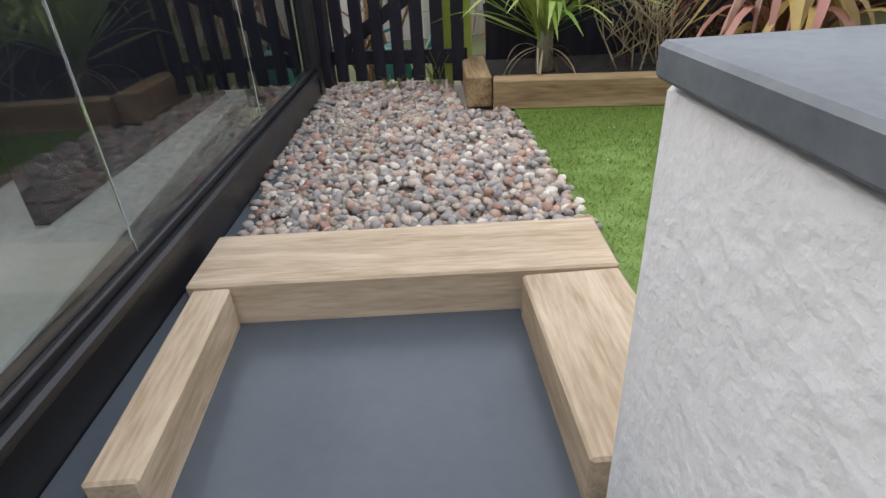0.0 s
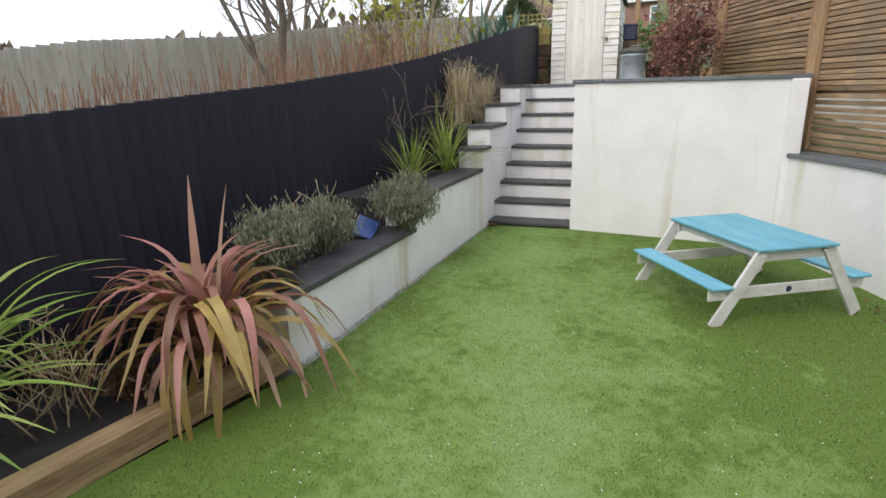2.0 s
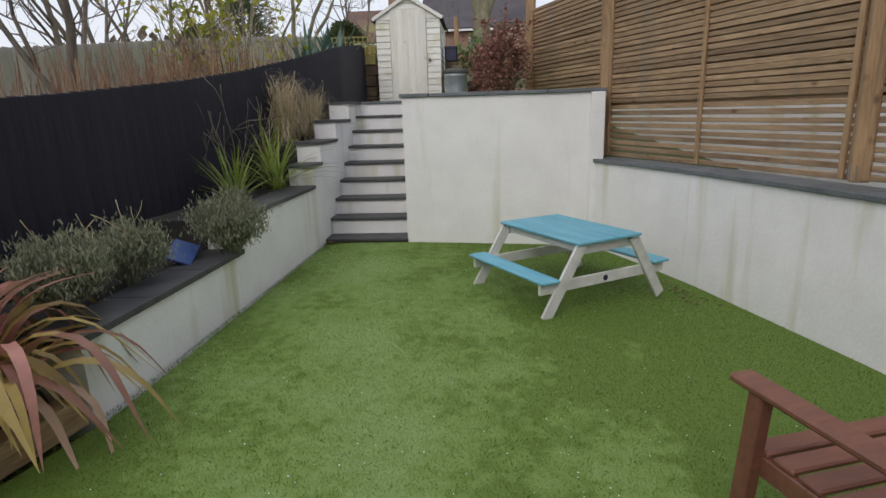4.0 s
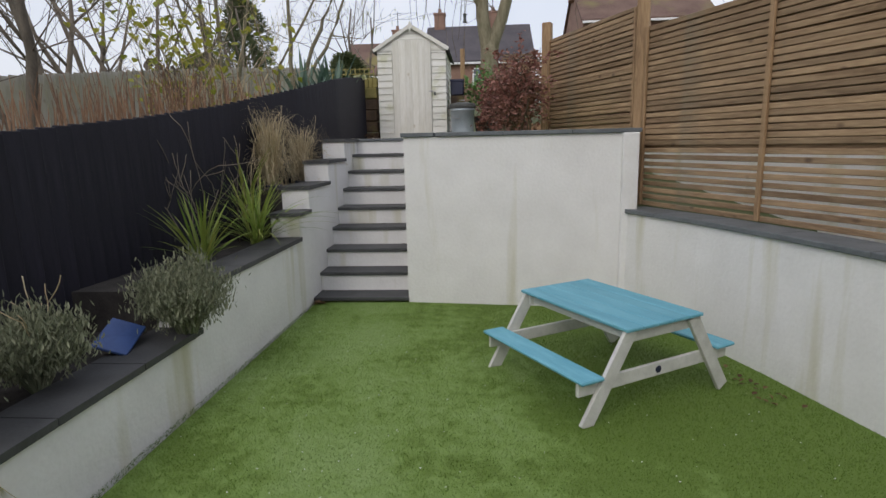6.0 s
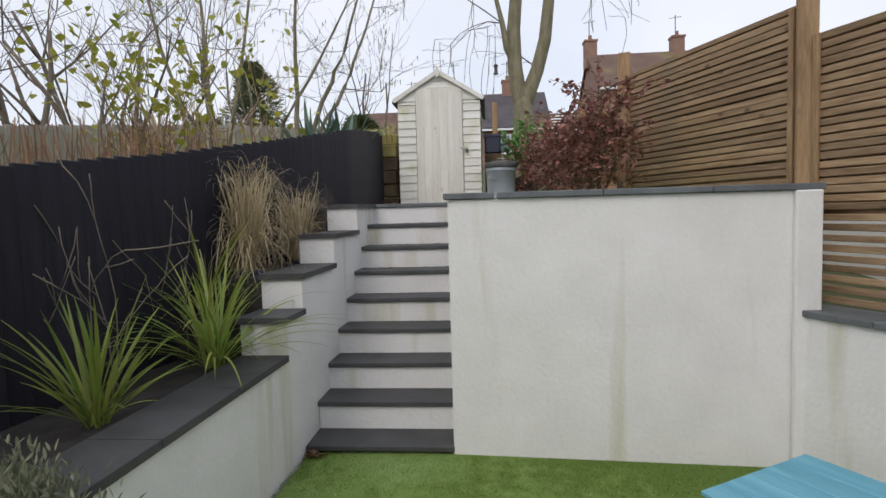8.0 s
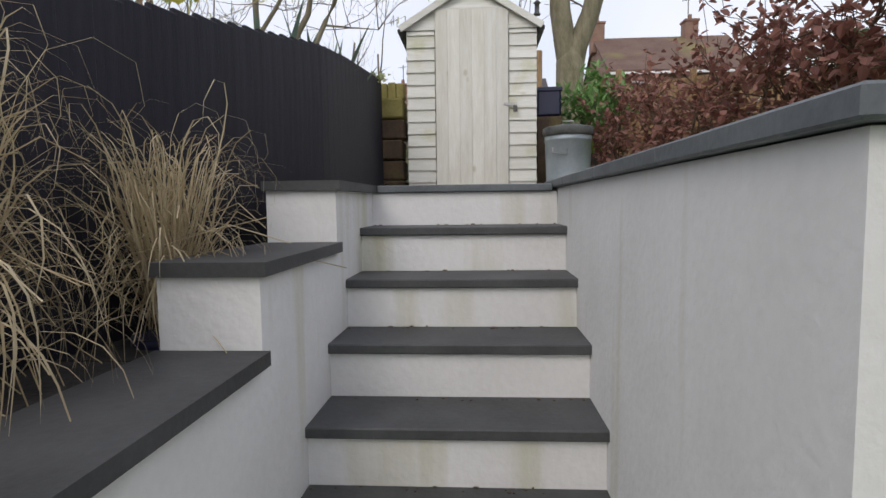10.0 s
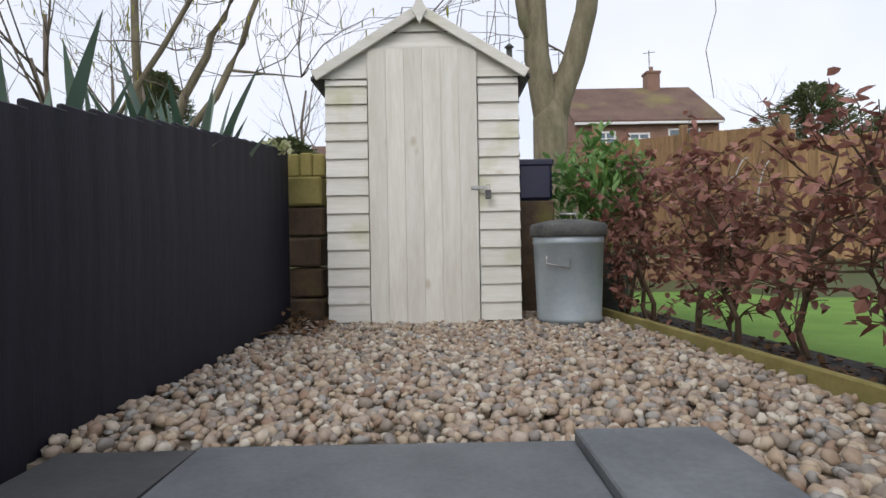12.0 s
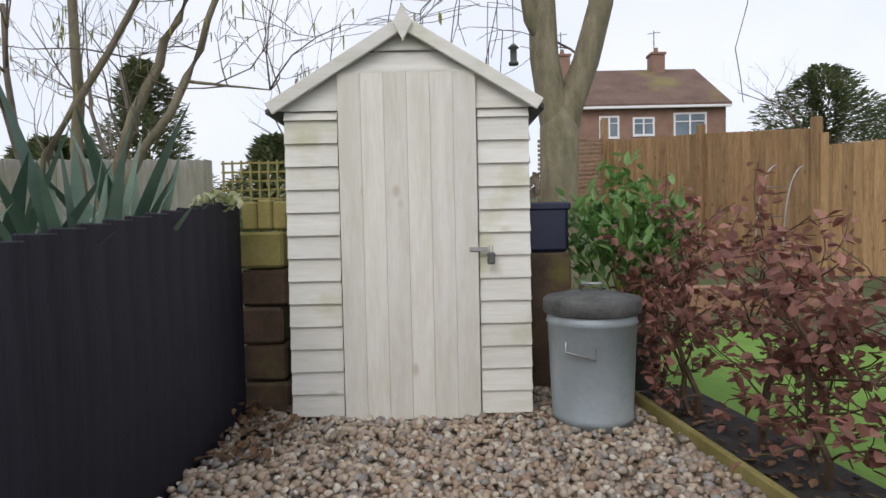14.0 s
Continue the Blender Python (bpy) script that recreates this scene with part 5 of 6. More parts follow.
def board_fence(name, path, tops, height, mat, label, width=0.14, posts=None):
    f = tagged(empty(name), label, "fence")
    me = None
    count = 0
    for (xa, ya), (xb, yb), za, zb in zip(path, path[1:], tops, tops[1:]):
        d = Vector((xb - xa, yb - ya, 0))
        n = max(1, round(d.length / width))
        rz = math.degrees(math.atan2(d.y, d.x))
        for i in range(n):
            t = i / n
            if me is None:
                me = Builder().box(0, width + 0.012, -0.009, 0.009, -height, 0, 0.004).data("fence_board", mat)
            piece("fence_board", me, pose(xa + d.x * t, ya + d.y * t, lerp(za, zb, t), 0, 0, rz + 3.5), f)
            count += 1
        if posts:
            for t in (0, 1):
                p = Builder().box(-0.05, 0.05, -0.07, 0.03, -height, 0.14, 0.01).done("fence_post", posts, f)
                p.matrix_basis = pose(xa + d.x * t, ya + d.y * t, lerp(za, zb, t), 0, 0, rz)
    return f


board_fence("neighbour_fence", [(-5.05, -0.9), (-5.1, 1.0), (-5.05, 4.5), (-5.0, 7), (-4.1, 11.2), (-3.1, 14.8)], [0.8, 1.55, 2.12, 2.35, 2.95, 3.36], 2.0, M_GREYFENCE, "weathered grey board fence in the next garden", 0.15)
board_fence("rear_fence", [(2.75, 18.0), (3.62, 16.1), (4.32, 14.6)], [3.95, 3.75, 3.55], 2.1, M_FEATHER, "golden brown featheredge fence with tall posts", 0.11, M_FEATHER)
board_fence("side_fence", [(4.36, 14.58), (6.2, 14.2), (8.2, 13.8)], [3.35, 3.45, 3.55], 2.1, M_FEATHER, "golden brown featheredge fence at the side", 0.11, M_FEATHER)
lat = tagged(empty("lattice_screen"), "tilted brown slatted timber panel by the tree", "screen")
for i in range(16):
    Builder().beam((1.35, 17.0, 2.7 + i * 0.075), (2.75, 18.0, 2.85 + i * 0.075), 0.02, 0.05).done("slat", M_SLAT, lat)
Builder().box(2.68, 2.8, 17.95, 18.07, 2.3, 4.35, 0.01).done("post", M_POST, lat)
sp = tagged(Builder().box(0.33, 0.42, 12.3, 12.4, 1.4, 3.3, 0.008).done("shed_screen_post", M_POST), "brown timber post behind the shed", "post")


def garden_arch(x, y, z, seed):
    a = Builder()
    for off in (0, 0.42):
        pts = [(x + off + 0.5 * (1 - math.cos(t)) * 0.5, y + 0.35 * off, z + 1.35 * math.sin(t) ** 0.7 if t < 1.571 else z + 1.35) for t in [i * 0.157 for i in range(11)]]
        a.tube(pts, 0.009, 5)
    for h in (0.35, 0.75, 1.1):
        a.tube([(x + 0.02, y, z + h), (x + 0.46, y + 0.15, z + h)], 0.006, 4)
    tagged(a.done("wire_arch", M_METAL, None, True), "thin pale metal garden arch by the fence", "arch")


garden_arch(3.45, 14.4, 1.75, 1)
brick_bed = block("raised_bed", 1.6, 3.6, 12.9, 13.1, 1.4, 1.85, M_BRICK)
tagged(brick_bed, "low brick edge of a raised bed", "wall")


def big_tree():
    rng = random.Random(7)
    t = tagged(empty("forked_tree", (0.92, 13.35, 1.5)), "large bare forked tree with grey-green bark behind the shed", "tree")
    b = Builder()
    b.tube([(0, 0, -0.1), (0.0, 0, 0.4), (-0.01, 0, 1.2), (0.0, 0, 1.9), (0.02, 0, 2.2)], [0.25, 0.195, 0.18, 0.19, 0.09], 14)
    limbs = [([(0.0, 0, 1.5), (-0.06, 0, 2.1), (-0.14, 0, 2.6), (-0.15, 0.05, 3.3), (-0.05, 0.1, 4.4), (0.1, 0, 6.0)], [0.12, 0.15, 0.14, 0.13, 0.11, 0.06]),
             ([(0.0, 0, 1.5), (0.09, 0, 2.1), (0.27, 0, 2.55), (0.42, 0, 3.1), (0.52, -0.05, 4.0), (0.8, -0.1, 6.0)], [0.12, 0.145, 0.13, 0.12, 0.10, 0.05]),
             ([(-0.1, 0, 2.65), (-0.28, -0.05, 2.95), (-0.36, -0.1, 3.4), (-0.55, -0.1, 4.2)], [0.08, 0.065, 0.05, 0.03])]
    for pts, rad in limbs:
        b.tube(pts, rad, 10)
    b.done("trunk", M_BARK, t, True)
    paths = []
    for pts, rad in limbs:
        for k in range(3):
            i = rng.randint(2, len(pts) - 1)
            way = (rng.uniform(-1.3, 1.3), rng.uniform(-1, 0.7), rng.uniform(0.0, 0.7))
            branch_paths(rng, pts[i], way, rng.uniform(1.0, 1.9), 0.014, 2, paths, 3, 0.3, -0.15)
    # hanging twigs
    for k in range(70):
        p, _ = rng.choice(paths)
        q = p[-1]
        paths.append(([q, q + Vector((rng.uniform(-.06, .06), 0, -0.3)), q + Vector((rng.uniform(-.12, .12), 0.03, -rng.uniform(0.5, 0.9)))], [0.006, 0.005, 0.004]))
    tw = Builder()
    for p, r in paths:
        tw.tube(p, [max(x, 0.004) for x in r], 5 if r[0] > 0.02 else 4)
    tw.done("branches", M_TWIG, t, True)


big_tree()
feeder = tagged(empty("bird_feeder", (0.42, 12.9, 3.9)), "small hanging bird feeder below a branch", "bird feeder")
Builder().lathe([(0.045, 0), (0.045, 0.02), (0.03, 0.03), (0.03, 0.14), (0.05, 0.15), (0.02, 0.18), (0.004, 0.19), (0.004, 0.9)], (0, 0, 0), 14).done("body", M_LID, feeder, True)


def house(name, x0, x1, y0, depth, zg, z_eave, z_ridge, wall, roof, label, windows, chimneys, hip=False):
    h = tagged(empty(name, ((x0 + x1) / 2, y0, zg)), label, "house")
    inv = Matrix.Translation((-(x0 + x1) / 2, -y0, -zg))

    def part(n, b, mat):
        return piece(n, b.data(n, mat), inv, h)

    ym = y0 + depth / 2
    part("wall", Builder().box(x0, x1, y0, y0 + depth, zg, z_eave), wall)
    if not hip:
        part("gable", Builder().add([(x0, y0, z_eave), (x0, y0 + depth, z_eave), (x0, ym, z_ridge), (x1, y0, z_eave), (x1, y0 + depth, z_eave), (x1, ym, z_ridge)], [(0, 1, 2), (3, 5, 4)]), wall)
    o, t, r = 0.35, 0.16, (depth / 2 if hip else -0.15)
    for q, ye in ((0, y0 - o), (1, y0 + depth + o)):
        e0, e1 = Vector((x0 - (o if hip else 0.15), ye, z_eave - 0.15)), Vector((x1 + (o if hip else 0.15), ye, z_eave - 0.15))
        r0, r1 = Vector((x0 + r, ym, z_ridge)), Vector((x1 - r, ym, z_ridge))
        v = [e0, e1, r1, r0]
        v += [p + Vector((0, 0, t)) for p in v]
        part("roof", Builder().add(v, [(0, 1, 2, 3), (4, 5, 6, 7), (0, 1, 5, 4), (1, 2, 6, 5), (2, 3, 7, 6), (3, 0, 4, 7)]), roof)
    if hip:
        for xe, xr in ((x0 - o, x0 + r), (x1 + o, x1 - r)):
            v = [Vector((xe, y0 - o, z_eave - 0.15)), Vector((xe, y0 + depth + o, z_eave - 0.15)), Vector((xr, ym, z_ridge))]
            v += [p + Vector((0, 0, t)) for p in v]
            part("roof", Builder().add(v, [(0, 1, 2), (3, 4, 5), (0, 1, 4, 3), (1, 2, 5, 4), (2, 0, 3, 5)]), roof)
    part("gutter", Builder().box(x0 - 0.1, x1 + 0.1, y0 - o - 0.05, y0 - o + 0.05, z_eave - 0.24, z_eave - 0.1, 0.02), M_PVC)
    for x, z, w, hh in windows:
        part("window_pane", Builder().box(x, x + w, y0 - 0.02, y0 + 0.02, z, z + hh), M_PANE)
        fr = Builder()
        for a, c in ((x - 0.04, x + 0.06), (x + w - 0.06, x + w + 0.04), (x + w / 2 - 0.04, x + w / 2 + 0.04)):
            fr.box(a, c, y0 - 0.06, y0 + 0.01, z, z + hh)
        for a, c in ((z - 0.08, z + 0.05), (z + hh - 0.05, z + hh + 0.05), (z + hh * 0.66, z + hh * 0.7)):
            fr.box(x - 0.04, x + w + 0.04, y0 - 0.065, y0 + 0.01, a, c)
        part("window_frame", fr, M_PVC)
    for x, w in chimneys:
        part("chimney", Builder().box(x, x + w, ym - 0.4, ym + 0.4, z_ridge - 0.8, z_ridge + 1.1, 0.03).box(x - 0.06, x + w + 0.06, ym - 0.46, ym + 0.46, z_ridge + 0.95, z_ridge + 1.1, 0.02).lathe([(0.14, 0), (0.12, 0.35)], (x + w / 2, ym, z_ridge + 1.1), 10), M_REDBRICK)
        part("aerial", Builder().tube([(x + w / 2, ym + 0.3, z_ridge + 1.0), (x + w / 2, ym + 0.3, z_ridge + 2.6)], 0.03, 4).tube([(x + w / 2 - 0.4, ym + 0.3, z_ridge + 2.4), (x + w / 2 + 0.4, ym + 0.3, z_ridge + 2.5)], 0.02, 4), M_LID)


house("brick_house", 7.2, 15.2, 38, 8, 2.6, 8.8, 11.6, M_REDBRICK, M_ROOF, "brick house with a brown mossy tiled roof", [(8.4, 7.1, 1.0, 1.1), (10.2, 7.2, 1.1, 0.9), (12.4, 7.0, 1.7, 1.3)], [(12.6, 0.8), (6.9, 0.8)])
house("red_brick_house", -3.0, 4.4, 41, 9, 2.6, 7.0, 10.0, M_REDBRICK, M_ROOF_DARK, "red brick house with a dark tiled roof", [(0.3, 5.3, 1.5, 1.2), (2.4, 5.3, 1.2, 1.2)], [(-2.6, 0.8), (1.4, 0.8)])
house("small_brick_house", -9.5, -4.6, 44, 8, 2.6, 6.6, 9.4, M_REDBRICK, M_ROOF, "brick house with a red-brown tiled roof", [(-7.5, 5.0, 1.4, 1.2)], [(-6.2, 0.8)])


def side_house(name, m, label):
    h = tagged(empty(name), label, "house", "buff houses")
    parts = [("wall", Builder().box(-5, 5, 0, 7, -2, 5.0), M_BUFF),
             ("roof", Builder().add([(-5.4, -0.4, 4.9), (5.4, -0.4, 4.9), (5.4, 7.4, 4.9), (-5.4, 7.4, 4.9), (-2.2, 3.5, 7.0), (2.2, 3.5, 7.0)], [(0, 1, 5, 4), (1, 2, 5), (2, 3, 4, 5), (3, 0, 4), (3, 2, 1, 0)]), M_ROOF_DARK),
             ("gutter", Builder().box(-5.5, 5.5, -0.5, -0.38, 4.8, 4.95), M_PVC)]
    for x in (-3.6, -1.2, 1.0, 3.2):
        parts.append(("window_pane", Builder().box(x - 0.45, x + 0.45, -0.02, 0.02, 2.9, 4.2), M_PANE))
        parts.append(("window_frame", Builder().box(x - 0.52, x - 0.4, -0.05, 0.01, 2.8, 4.25).box(x + 0.4, x + 0.52, -0.05, 0.01, 2.8, 4.25).box(x - 0.05, x + 0.05, -0.05, 0.01, 2.8, 4.25).box(x - 0.52, x + 0.52, -0.055, 0.01, 4.15, 4.27).box(x - 0.52, x + 0.52, -0.055, 0.01, 2.8, 2.92), M_PVC))
        parts.append(("sill", Builder().box(x - 0.6, x + 0.6, -0.12, 0.0, 2.66, 2.79), M_REDBRICK))
    for n, b, mat in parts:
        piece(n, b.data(n, mat), m, h)
    return h


side_house("buff_house", pose(-24, -1.5, -2.8, 0, 0, -103), "buff brick house with white windows and a dark hipped roof")
side_house("buff_house", pose(-26, 9.5, -2.6, 0, 0, -98), "buff brick house with white windows and a dark hipped roof")

# shrubs and trees in the next garden
for x, y, z, n, seed in ((-1.66, 10.0, 1.9, 22, 101), (-1.85, 10.75, 2.0, 18, 102), (-1.8, 9.1, 1.7, 16, 103), (-2.1, 10.1, 1.9, 16, 104)):
    tagged(strap_plant("sword_plant", (x, y, z), n, [(1.1, 0.09, 84, 8), (1.05, 0.085, 68, 12), (0.95, 0.08, 54, 18)], [M_YUCCA], "tall blue-green sword-leaved plant behind the fence", seed=seed), group="sword-leaved plants")


def stemmed_tree(name, limbs, label, seed, mat, twigs=9, twig=(0.5, 1.1), twig_r=0.007, catkins=False, group=""):
    """A bare tree with given main stems (points and thickness) and fine twigs along them."""
    rng = random.Random(seed)
    base = Vector(limbs[0][0][0])
    tree = tagged(empty(name, base), label, "tree", group)
    b, tw, paths, tips = Builder(), Builder(), [], []
    for pts, r0, r1 in limbs:
        pts = [Vector(p) - base for p in pts]
        fine = []
        for p, q in zip(pts, pts[1:]):
            for i in range(3):
                fine.append(p.lerp(q, i / 3) + (Vector((rng.gauss(0, r0 * 0.4), rng.gauss(0, r0 * 0.4), 0)) if fine else Vector()))
        fine.append(pts[-1])
        n = len(fine)
        b.tube(fine, [lerp(r0, r1, i / (n - 1)) for i in range(n)], 8)
        for _ in range(twigs):
            i = rng.randint(n // 3, n - 1)
            branch_paths(rng, fine[i], (rng.uniform(-1, 1), rng.uniform(-0.8, 0.8), rng.uniform(-0.1, 0.9)), rng.uniform(*twig), twig_r, 2, paths, 3, 0.25, 0.1, tips)
    for pts, rad in paths:
        tw.tube(pts, [max(r, 0.0022) for r in rad], 4)
    b.done("stems", mat, tree, True)
    tw.done("branches", M_TWIG, tree, True)
    if catkins:
        c = Builder()
        for p, d in tips:
            if rng.random() < 0.45:
                c.tube([p, p - Vector((0, 0, 0.03)), p - Vector((0, 0, rng.uniform(0.05, 0.09)))], [0.004, 0.006, 0.003], 4)
        tagged(c.done("catkins", M_YELLOWLEAF, tree), kind="stuff")
    return tree


HAZEL = "bare multi-stemmed hazel hung with yellow catkins"
stemmed_tree("hazel_tree", [([(-2.95, 12.0, 1.5), (-2.95, 12.0, 3.1), (-2.92, 12.0, 4.2), (-2.9, 12.0, 5.6)], 0.055, 0.02), ([(-3.45, 12.0, 1.6), (-3.17, 12.0, 3.05), (-2.45, 12.0, 4.15), (-1.9, 12.0, 5.2)], 0.04, 0.012)], HAZEL, 111, M_BARK, 7, catkins=True, group="hazels")
stemmed_tree("hazel_tree", [([(-3.2, 12.1, 1.6), (-2.81, 12.0, 2.66), (-2.35, 12.0, 3.7), (-2.1, 12.0, 4.2), (-1.7, 12.0, 5.4)], 0.055, 0.015), ([(-3.15, 12.1, 1.6), (-2.61, 12.0, 2.8), (-2.1, 12.0, 3.6), (-1.84, 12.0, 4.2), (-1.5, 12.0, 5.2)], 0.045, 0.014), ([(-2.12, 12.0, 3.57), (-1.8, 11.95, 3.52), (-1.48, 11.9, 3.47)], 0.014, 0.005)], HAZEL, 112, M_BARK, 6, catkins=True, group="hazels")
stemmed_tree("hazel_tree", [([(-3.3, 9.6, 1.4), (-3.25, 9.6, 3.0), (-3.4, 9.7, 5.0)], 0.035, 0.012), ([(-3.25, 9.6, 1.4), (-2.9, 9.6, 3.0), (-2.6, 9.7, 4.8)], 0.035, 0.012), ([(-3.3, 9.6, 1.4), (-3.6, 9.5, 3.0), (-4.1, 9.4, 4.8)], 0.035, 0.012)], HAZEL, 113, M_BARK, 6, catkins=True, group="hazels")
stemmed_tree("bare_tree", [([(-3.92, 6.5, 0.6), (-3.9, 6.5, 1.85), (-3.82, 6.5, 2.8), (-4.0, 6.6, 4.6)], 0.075, 0.03), ([(-4.0, 6.5, 0.9), (-4.2, 6.5, 1.77), (-4.75, 6.4, 2.85), (-5.2, 6.3, 4.4)], 0.045, 0.02), ([(-4.3, 6.48, 1.95), (-4.42, 6.45, 2.6), (-4.40, 6.4, 3.6)], 0.03, 0.012), ([(-3.83, 6.5, 2.55), (-4.1, 6.6, 3.2), (-4.6, 6.7, 4.2)], 0.045, 0.015)], "bare grey forked tree in the next garden", 131, M_TRUNK, 4, (0.8, 1.6), 0.009, group="bare winter trees")
bare_tree("yellow_shrub", (-2.7, 8.3, 1.1), 2.6, 0.022, "tall pale-stemmed shrub with some yellow-green leaves", 121, stems=13, depth=2, kids=3, mat=M_STRAW, spread=0.45, leaves=M_YELLOWLEAF, leaf_n=170, leaf_size=0.11)
bare_tree("yellow_shrub", (-3.5, 8.6, 1.2), 2.8, 0.018, "tall pale-stemmed shrub with some yellow-green leaves", 122, stems=9, depth=2, kids=3, mat=M_TWIG, spread=0.4, leaves=M_YELLOWLEAF, leaf_n=210, leaf_size=0.12)
for x, y, h, s in ((-4.6, 9.5, 5.5, 132), (-7.5, 11.5, 6.5, 133), (-9, 14.5, 7.5, 134), (-6.5, 16.5, 7, 135), (-11, 18, 8, 136), (-8, 21, 8, 137), (-4, 24, 7, 138)):
    tagged(bare_tree("bare_tree", (x, y, ground_height(x, y)), h, 0.05 if h < 6 else 0.075, "bare winter tree with thin upright branches", s, stems=2, depth=3, kids=3, mat=M_TWIG, spread=0.2), group="bare winter trees")


def stem_bed():
    rng = random.Random(140)
    b = Builder()
    for _ in range(900):
        y = rng.uniform(0.8, 8.2)
        x = fence_x(y) - rng.uniform(0.3, 2.4)
        z = table_at(FENCE_TOP, y)
        top = z + rng.uniform(-0.35, 0.22 if y > 4 else 0.08) + 0.1 * (fence_x(y) - x) * rng.random()
        q = Vector((x, y, top))
        b.tube([(x + rng.uniform(-.2, .2), y + rng.uniform(-.2, .2), z - 1.3), q + Vector((rng.uniform(-.06, .06), rng.uniform(-.06, .06), -0.3)), q], [0.009, 0.007, 0.004], 4)
    tagged(b.done("dogwood_stems", M_REDSTEM), "thicket of red-brown bare stems behind the fence", "shrub", kind="stuff")


stem_bed()
bare_tree("orange_shrub", (-3.2, -0.1, -0.2), 2.0, 0.02, "orange-brown twiggy shrub beyond the gate", 151, stems=10, depth=2, kids=3, mat=M_REDSTEM, spread=0.4, leaves=M_DEAD, leaf_n=200, leaf_size=0.05)
rail = Builder().tube([(-3.6, -0.9, 0.62), (-3.6, 0.15, 1.12)], 0.02, 8).tube([(-3.6, 0.1, -0.2), (-3.6, 0.1, 1.1)], 0.02, 8).tube([(-3.6, -0.85, -0.2), (-3.6, -0.85, 0.64)], 0.02, 8)
tagged(rail.done("handrail", M_METAL, None, True), "sloping galvanised steel handrail beyond the gate", "handrail")


post = Builder().box(-2.41, -2.29, 0.66, 0.76, -0.3, 1.42, 0.01).done("corner_post", M_MOSS)
tagged(post, "mossy square timber post behind the black fence end", "post")


def solar_lamp(x, y, z):
    s = tagged(empty("solar_lamp", (x, y, z)), "small blue solar lamp on a black stake", "lamp")
    Builder().tube([(0, 0, -1.3), (0, 0, -0.01)], 0.012, 8).done("stake", M_LID, s, True)
    ob = Builder().box(-0.05, 0.05, -0.075, 0.075, -0.012, 0.012, 0.004).done("panel", M_SOLAR, s)
    ob.matrix_basis = pose(0, 0, 0, 0, 55, 0)


solar_lamp(-2.35, 0.84, 1.40)


def conifer(at, h, w, label, seed, name="conifer", mat=M_CONIFER, n=6000, rounded=False):
    rng = random.Random(seed)
    c = tagged(empty(name, at), label, "tree")
    Builder().tube([(0, 0, -0.3), (0, 0, h * 0.5), (0, 0, h * 0.95)], [0.12, 0.08, 0.02], 8).done("trunk", M_BARK, c, True)
    b = Builder()
    for _ in range(n):
        t = rng.random() ** 0.8
        a = rng.uniform(0, 6.283)
        r = w / 2 * (math.sin(3.1416 * min(0.98, 0.25 + 0.73 * t)) ** 0.6 if rounded else (1 - t) ** 0.7) * (0.6 + 0.4 * math.sin(a * 3 + t * 9)) * rng.uniform(0.5, 1.12) + 0.05
        p = Vector((math.cos(a) * r, math.sin(a) * r, 0.1 * h + t * h * 0.9))
        b.leaf(p, (math.cos(a), math.sin(a), rng.uniform(-0.2, 0.7)), (rng.uniform(-.5, .5), rng.uniform(-.5, .5), 1), rng.uniform(0.05, 0.11) * w ** 0.7, 0.032 * w ** 0.7)
    b.done("foliage", mat, c)


conifer((-9.0, 24.5, 2.6), 4.9, 4.4, "dark green conifer beyond the grey fence", 161)
conifer((-8.6, 20.0, 2.2), 2.3, 4.4, "dark green hedge beyond the grey fence", 162, "evergreen_shrub")
conifer((-3.4, 18.5, 2.0), 2.2, 3.0, "dark green hedge beyond the grey fence", 163, "evergreen_shrub")
conifer((19.0, 36, 3.4), 6.6, 6.5, "ivy-covered evergreen tree in the distance", 164, n=8000, rounded=True)
conifer((25.0, 38, 3.4), 5.6, 8.0, "dark evergreen tree in the distance", 165, n=7000, rounded=True)
tagged(bare_tree("bare_tree", (18.5, 35, 3.4), 8.5, 0.14, "bare winter tree with thin upright branches", 166, stems=2, depth=3, kids=3, mat=M_TWIG, spread=0.3), group="bare winter trees")
trel = tagged(empty("trellis"), "green square trellis beyond the grey fence", "trellis")
for i in range(11):
    Builder().box(-3.05 + i * 0.115, -3.025 + i * 0.115, 15.0, 15.015, 2.6, 3.36).done("slat", M_MOSS, trel)
for i in range(6):
    Builder().box(-3.07, -1.87, 15.016, 15.03, 2.74 + i * 0.115, 2.765 + i * 0.115).done("slat", M_MOSS, trel)
dark_hedge = leaf_shrub("dark_shrub", (-2.2, 15.8, 1.7), (2.2, 1.2, 1.7), 1500, 0.12, 0.05, M_CONIFER, "dark evergreen shrub behind the trellis", 171, 30)

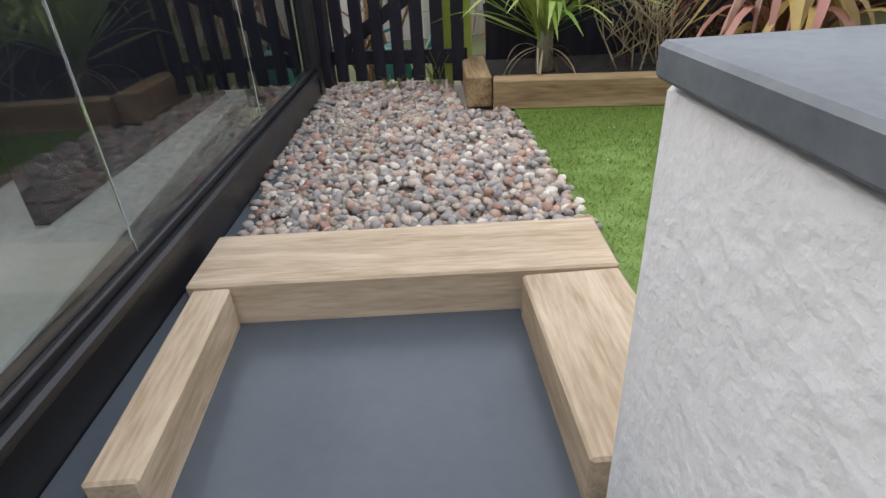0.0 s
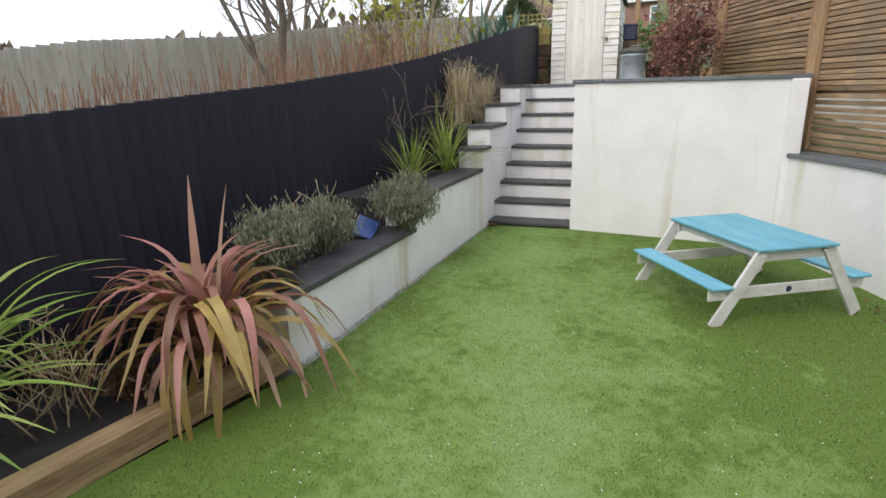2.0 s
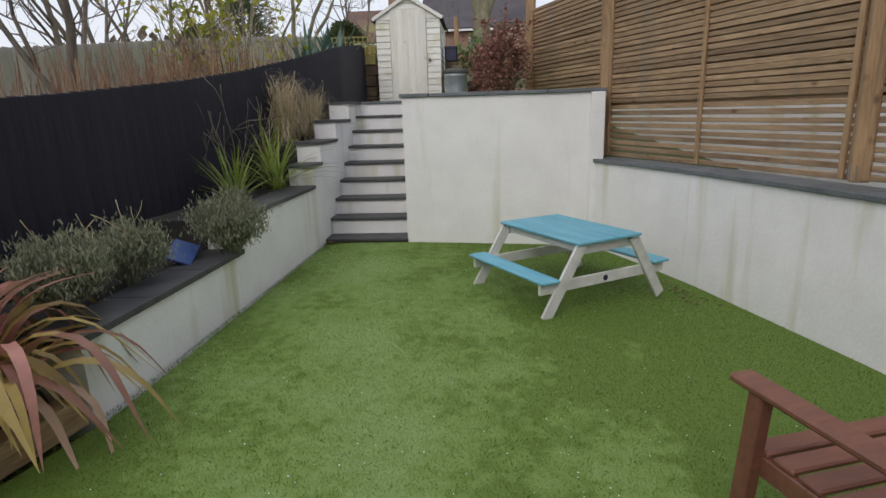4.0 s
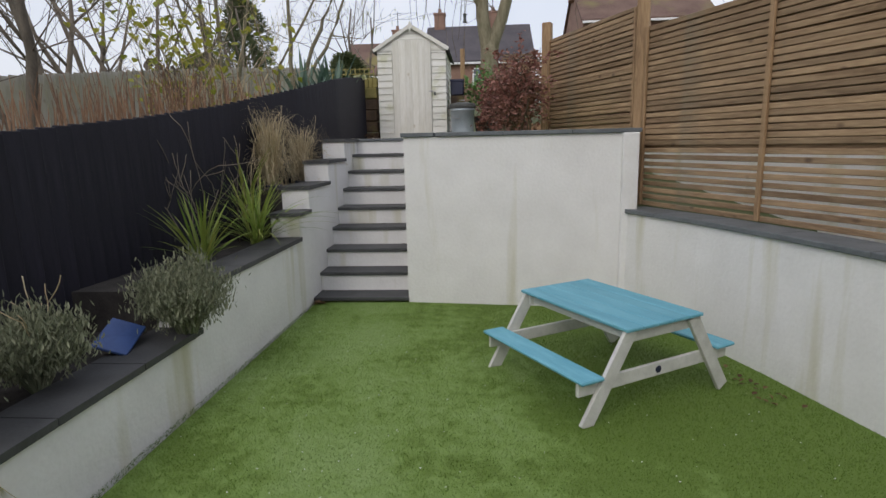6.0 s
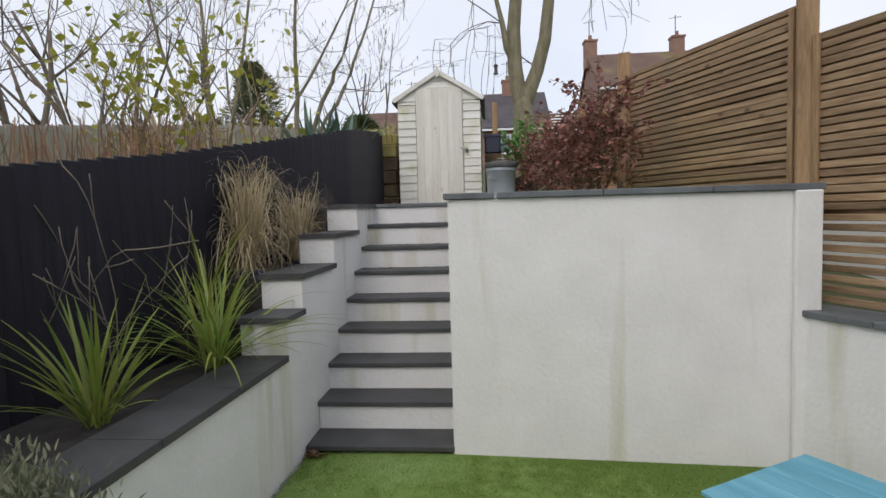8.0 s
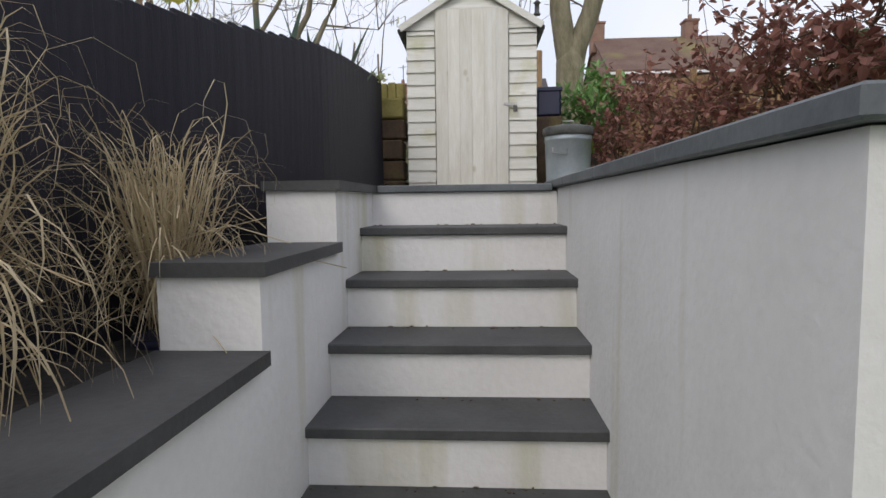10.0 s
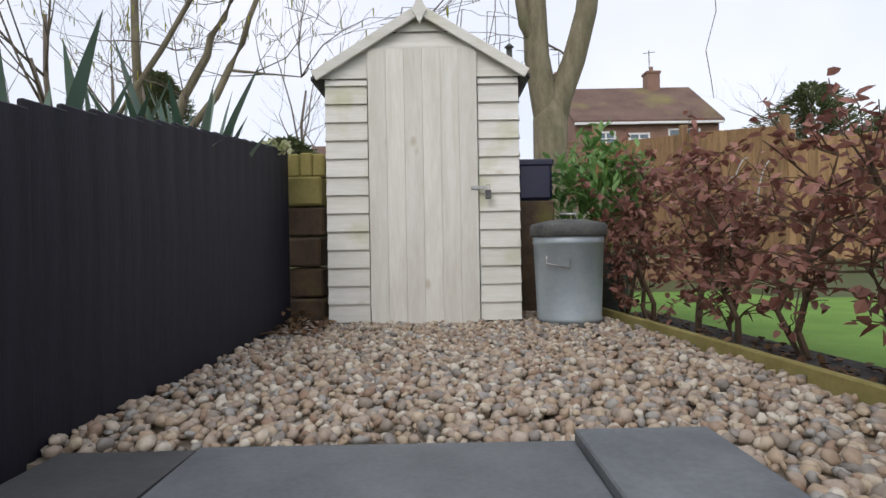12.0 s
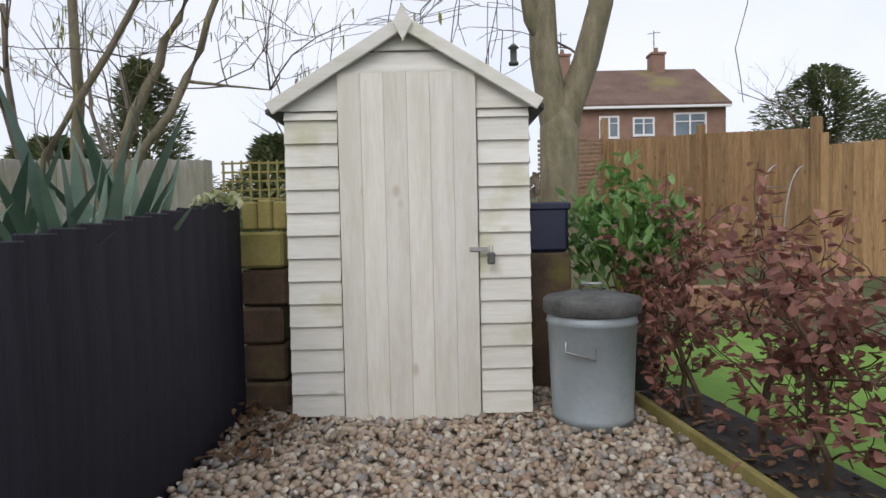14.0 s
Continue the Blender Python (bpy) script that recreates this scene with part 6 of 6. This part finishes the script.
# distant woods along the horizon
rng = random.Random(180)
woods = Builder()
for i in range(4200):
    a = radians(rng.uniform(-75, 75))
    r = rng.uniform(85, 120)
    x, y = math.sin(a) * r, math.cos(a) * r
    h = 4.5 + 3.0 * math.sin(a * 9) + 2.0 * math.sin(a * 23)
    woods.leaf((x, y, 3.5 + rng.random() * max(1.5, h)), (rng.uniform(-1, 1), rng.uniform(-1, 1), 1.2), (rng.uniform(-1, 1), -1, 0), rng.uniform(1.0, 2.6), 1.1)
tagged(woods.done("far_woods", M_TWIG), "distant bare grey-brown winter woodland", "woods", kind="stuff")

grit = Builder()
for k in range(8):
    for _ in range(16):
        x, y, z = rng.uniform(-0.9, -0.02), 6.0 + TREAD * (k + 1) + rng.uniform(-0.03, 0.008), 0.05 + RISE * k
        q = rng.uniform(0.003, 0.008)
        grit.box(x, x + q * rng.uniform(1, 2.5), y, y + q, z, z + q * 0.7, 0.001)
tagged(grit.done("step_grit", M_LOG), "dark crumbs and dirt gathered on the treads", "dirt", kind="stuff")

# short blades over the turf
rng_np = np.random.default_rng(9)


def turf_blades(n):
    pts = []
    while len(pts) < n:
        x, y = rng_np.uniform(-1.3, 3.2), rng_np.uniform(0.58, 6.0)
        if y < 0.62 - 0.03 * (x + 1.3) or x < (face_x(y) + 0.01 if y > 2.2 else lerp(-1.34, -1.07, (y - 0.55) / 1.7)) or x > table_at([(0, 3.8), (1.2, 3.5), (3.3, 2.95), (4.56, 2.58), (6.08, 1.98)], y):
            continue
        if x > 0.8 and y < 0.66:
            continue
        pts.append((x, y))
    b = Builder()
    for x, y in pts:
        a, h, w = rng_np.uniform(0, 6.283), rng_np.uniform(0.005, 0.014), 0.0016
        c, s = math.cos(a), math.sin(a)
        t = rng_np.normal(0, 0.006, 2)
        z = lawn_z(x)
        b.v += [(x - w * c, y - w * s, z - 0.001), (x + w * c, y + w * s, z - 0.001), (x + t[0], y + t[1], z + h)]
        k = len(b.v)
        b.f.append((k - 3, k - 2, k - 1))
    me = b.data("turf_blades", M_BLADE)
    tagged(new("turf_blades", me), "short bright green plastic turf blades", "lawn", kind="stuff")


turf_blades(260000)

# bricks of the house wall seen through the glass
brick = Builder().box(0, 0.215, -0.012, 0.02, 0, 0.065, 0.004).data("brick", M_BRICK)
for row in range(17):
    for col in range(17):
        x = -2.58 + col * 0.225 + (0.1125 if row % 2 else 0)
        piece("brick", brick, pose(x, -2.196, 0.065 + row * 0.075), house_wall)
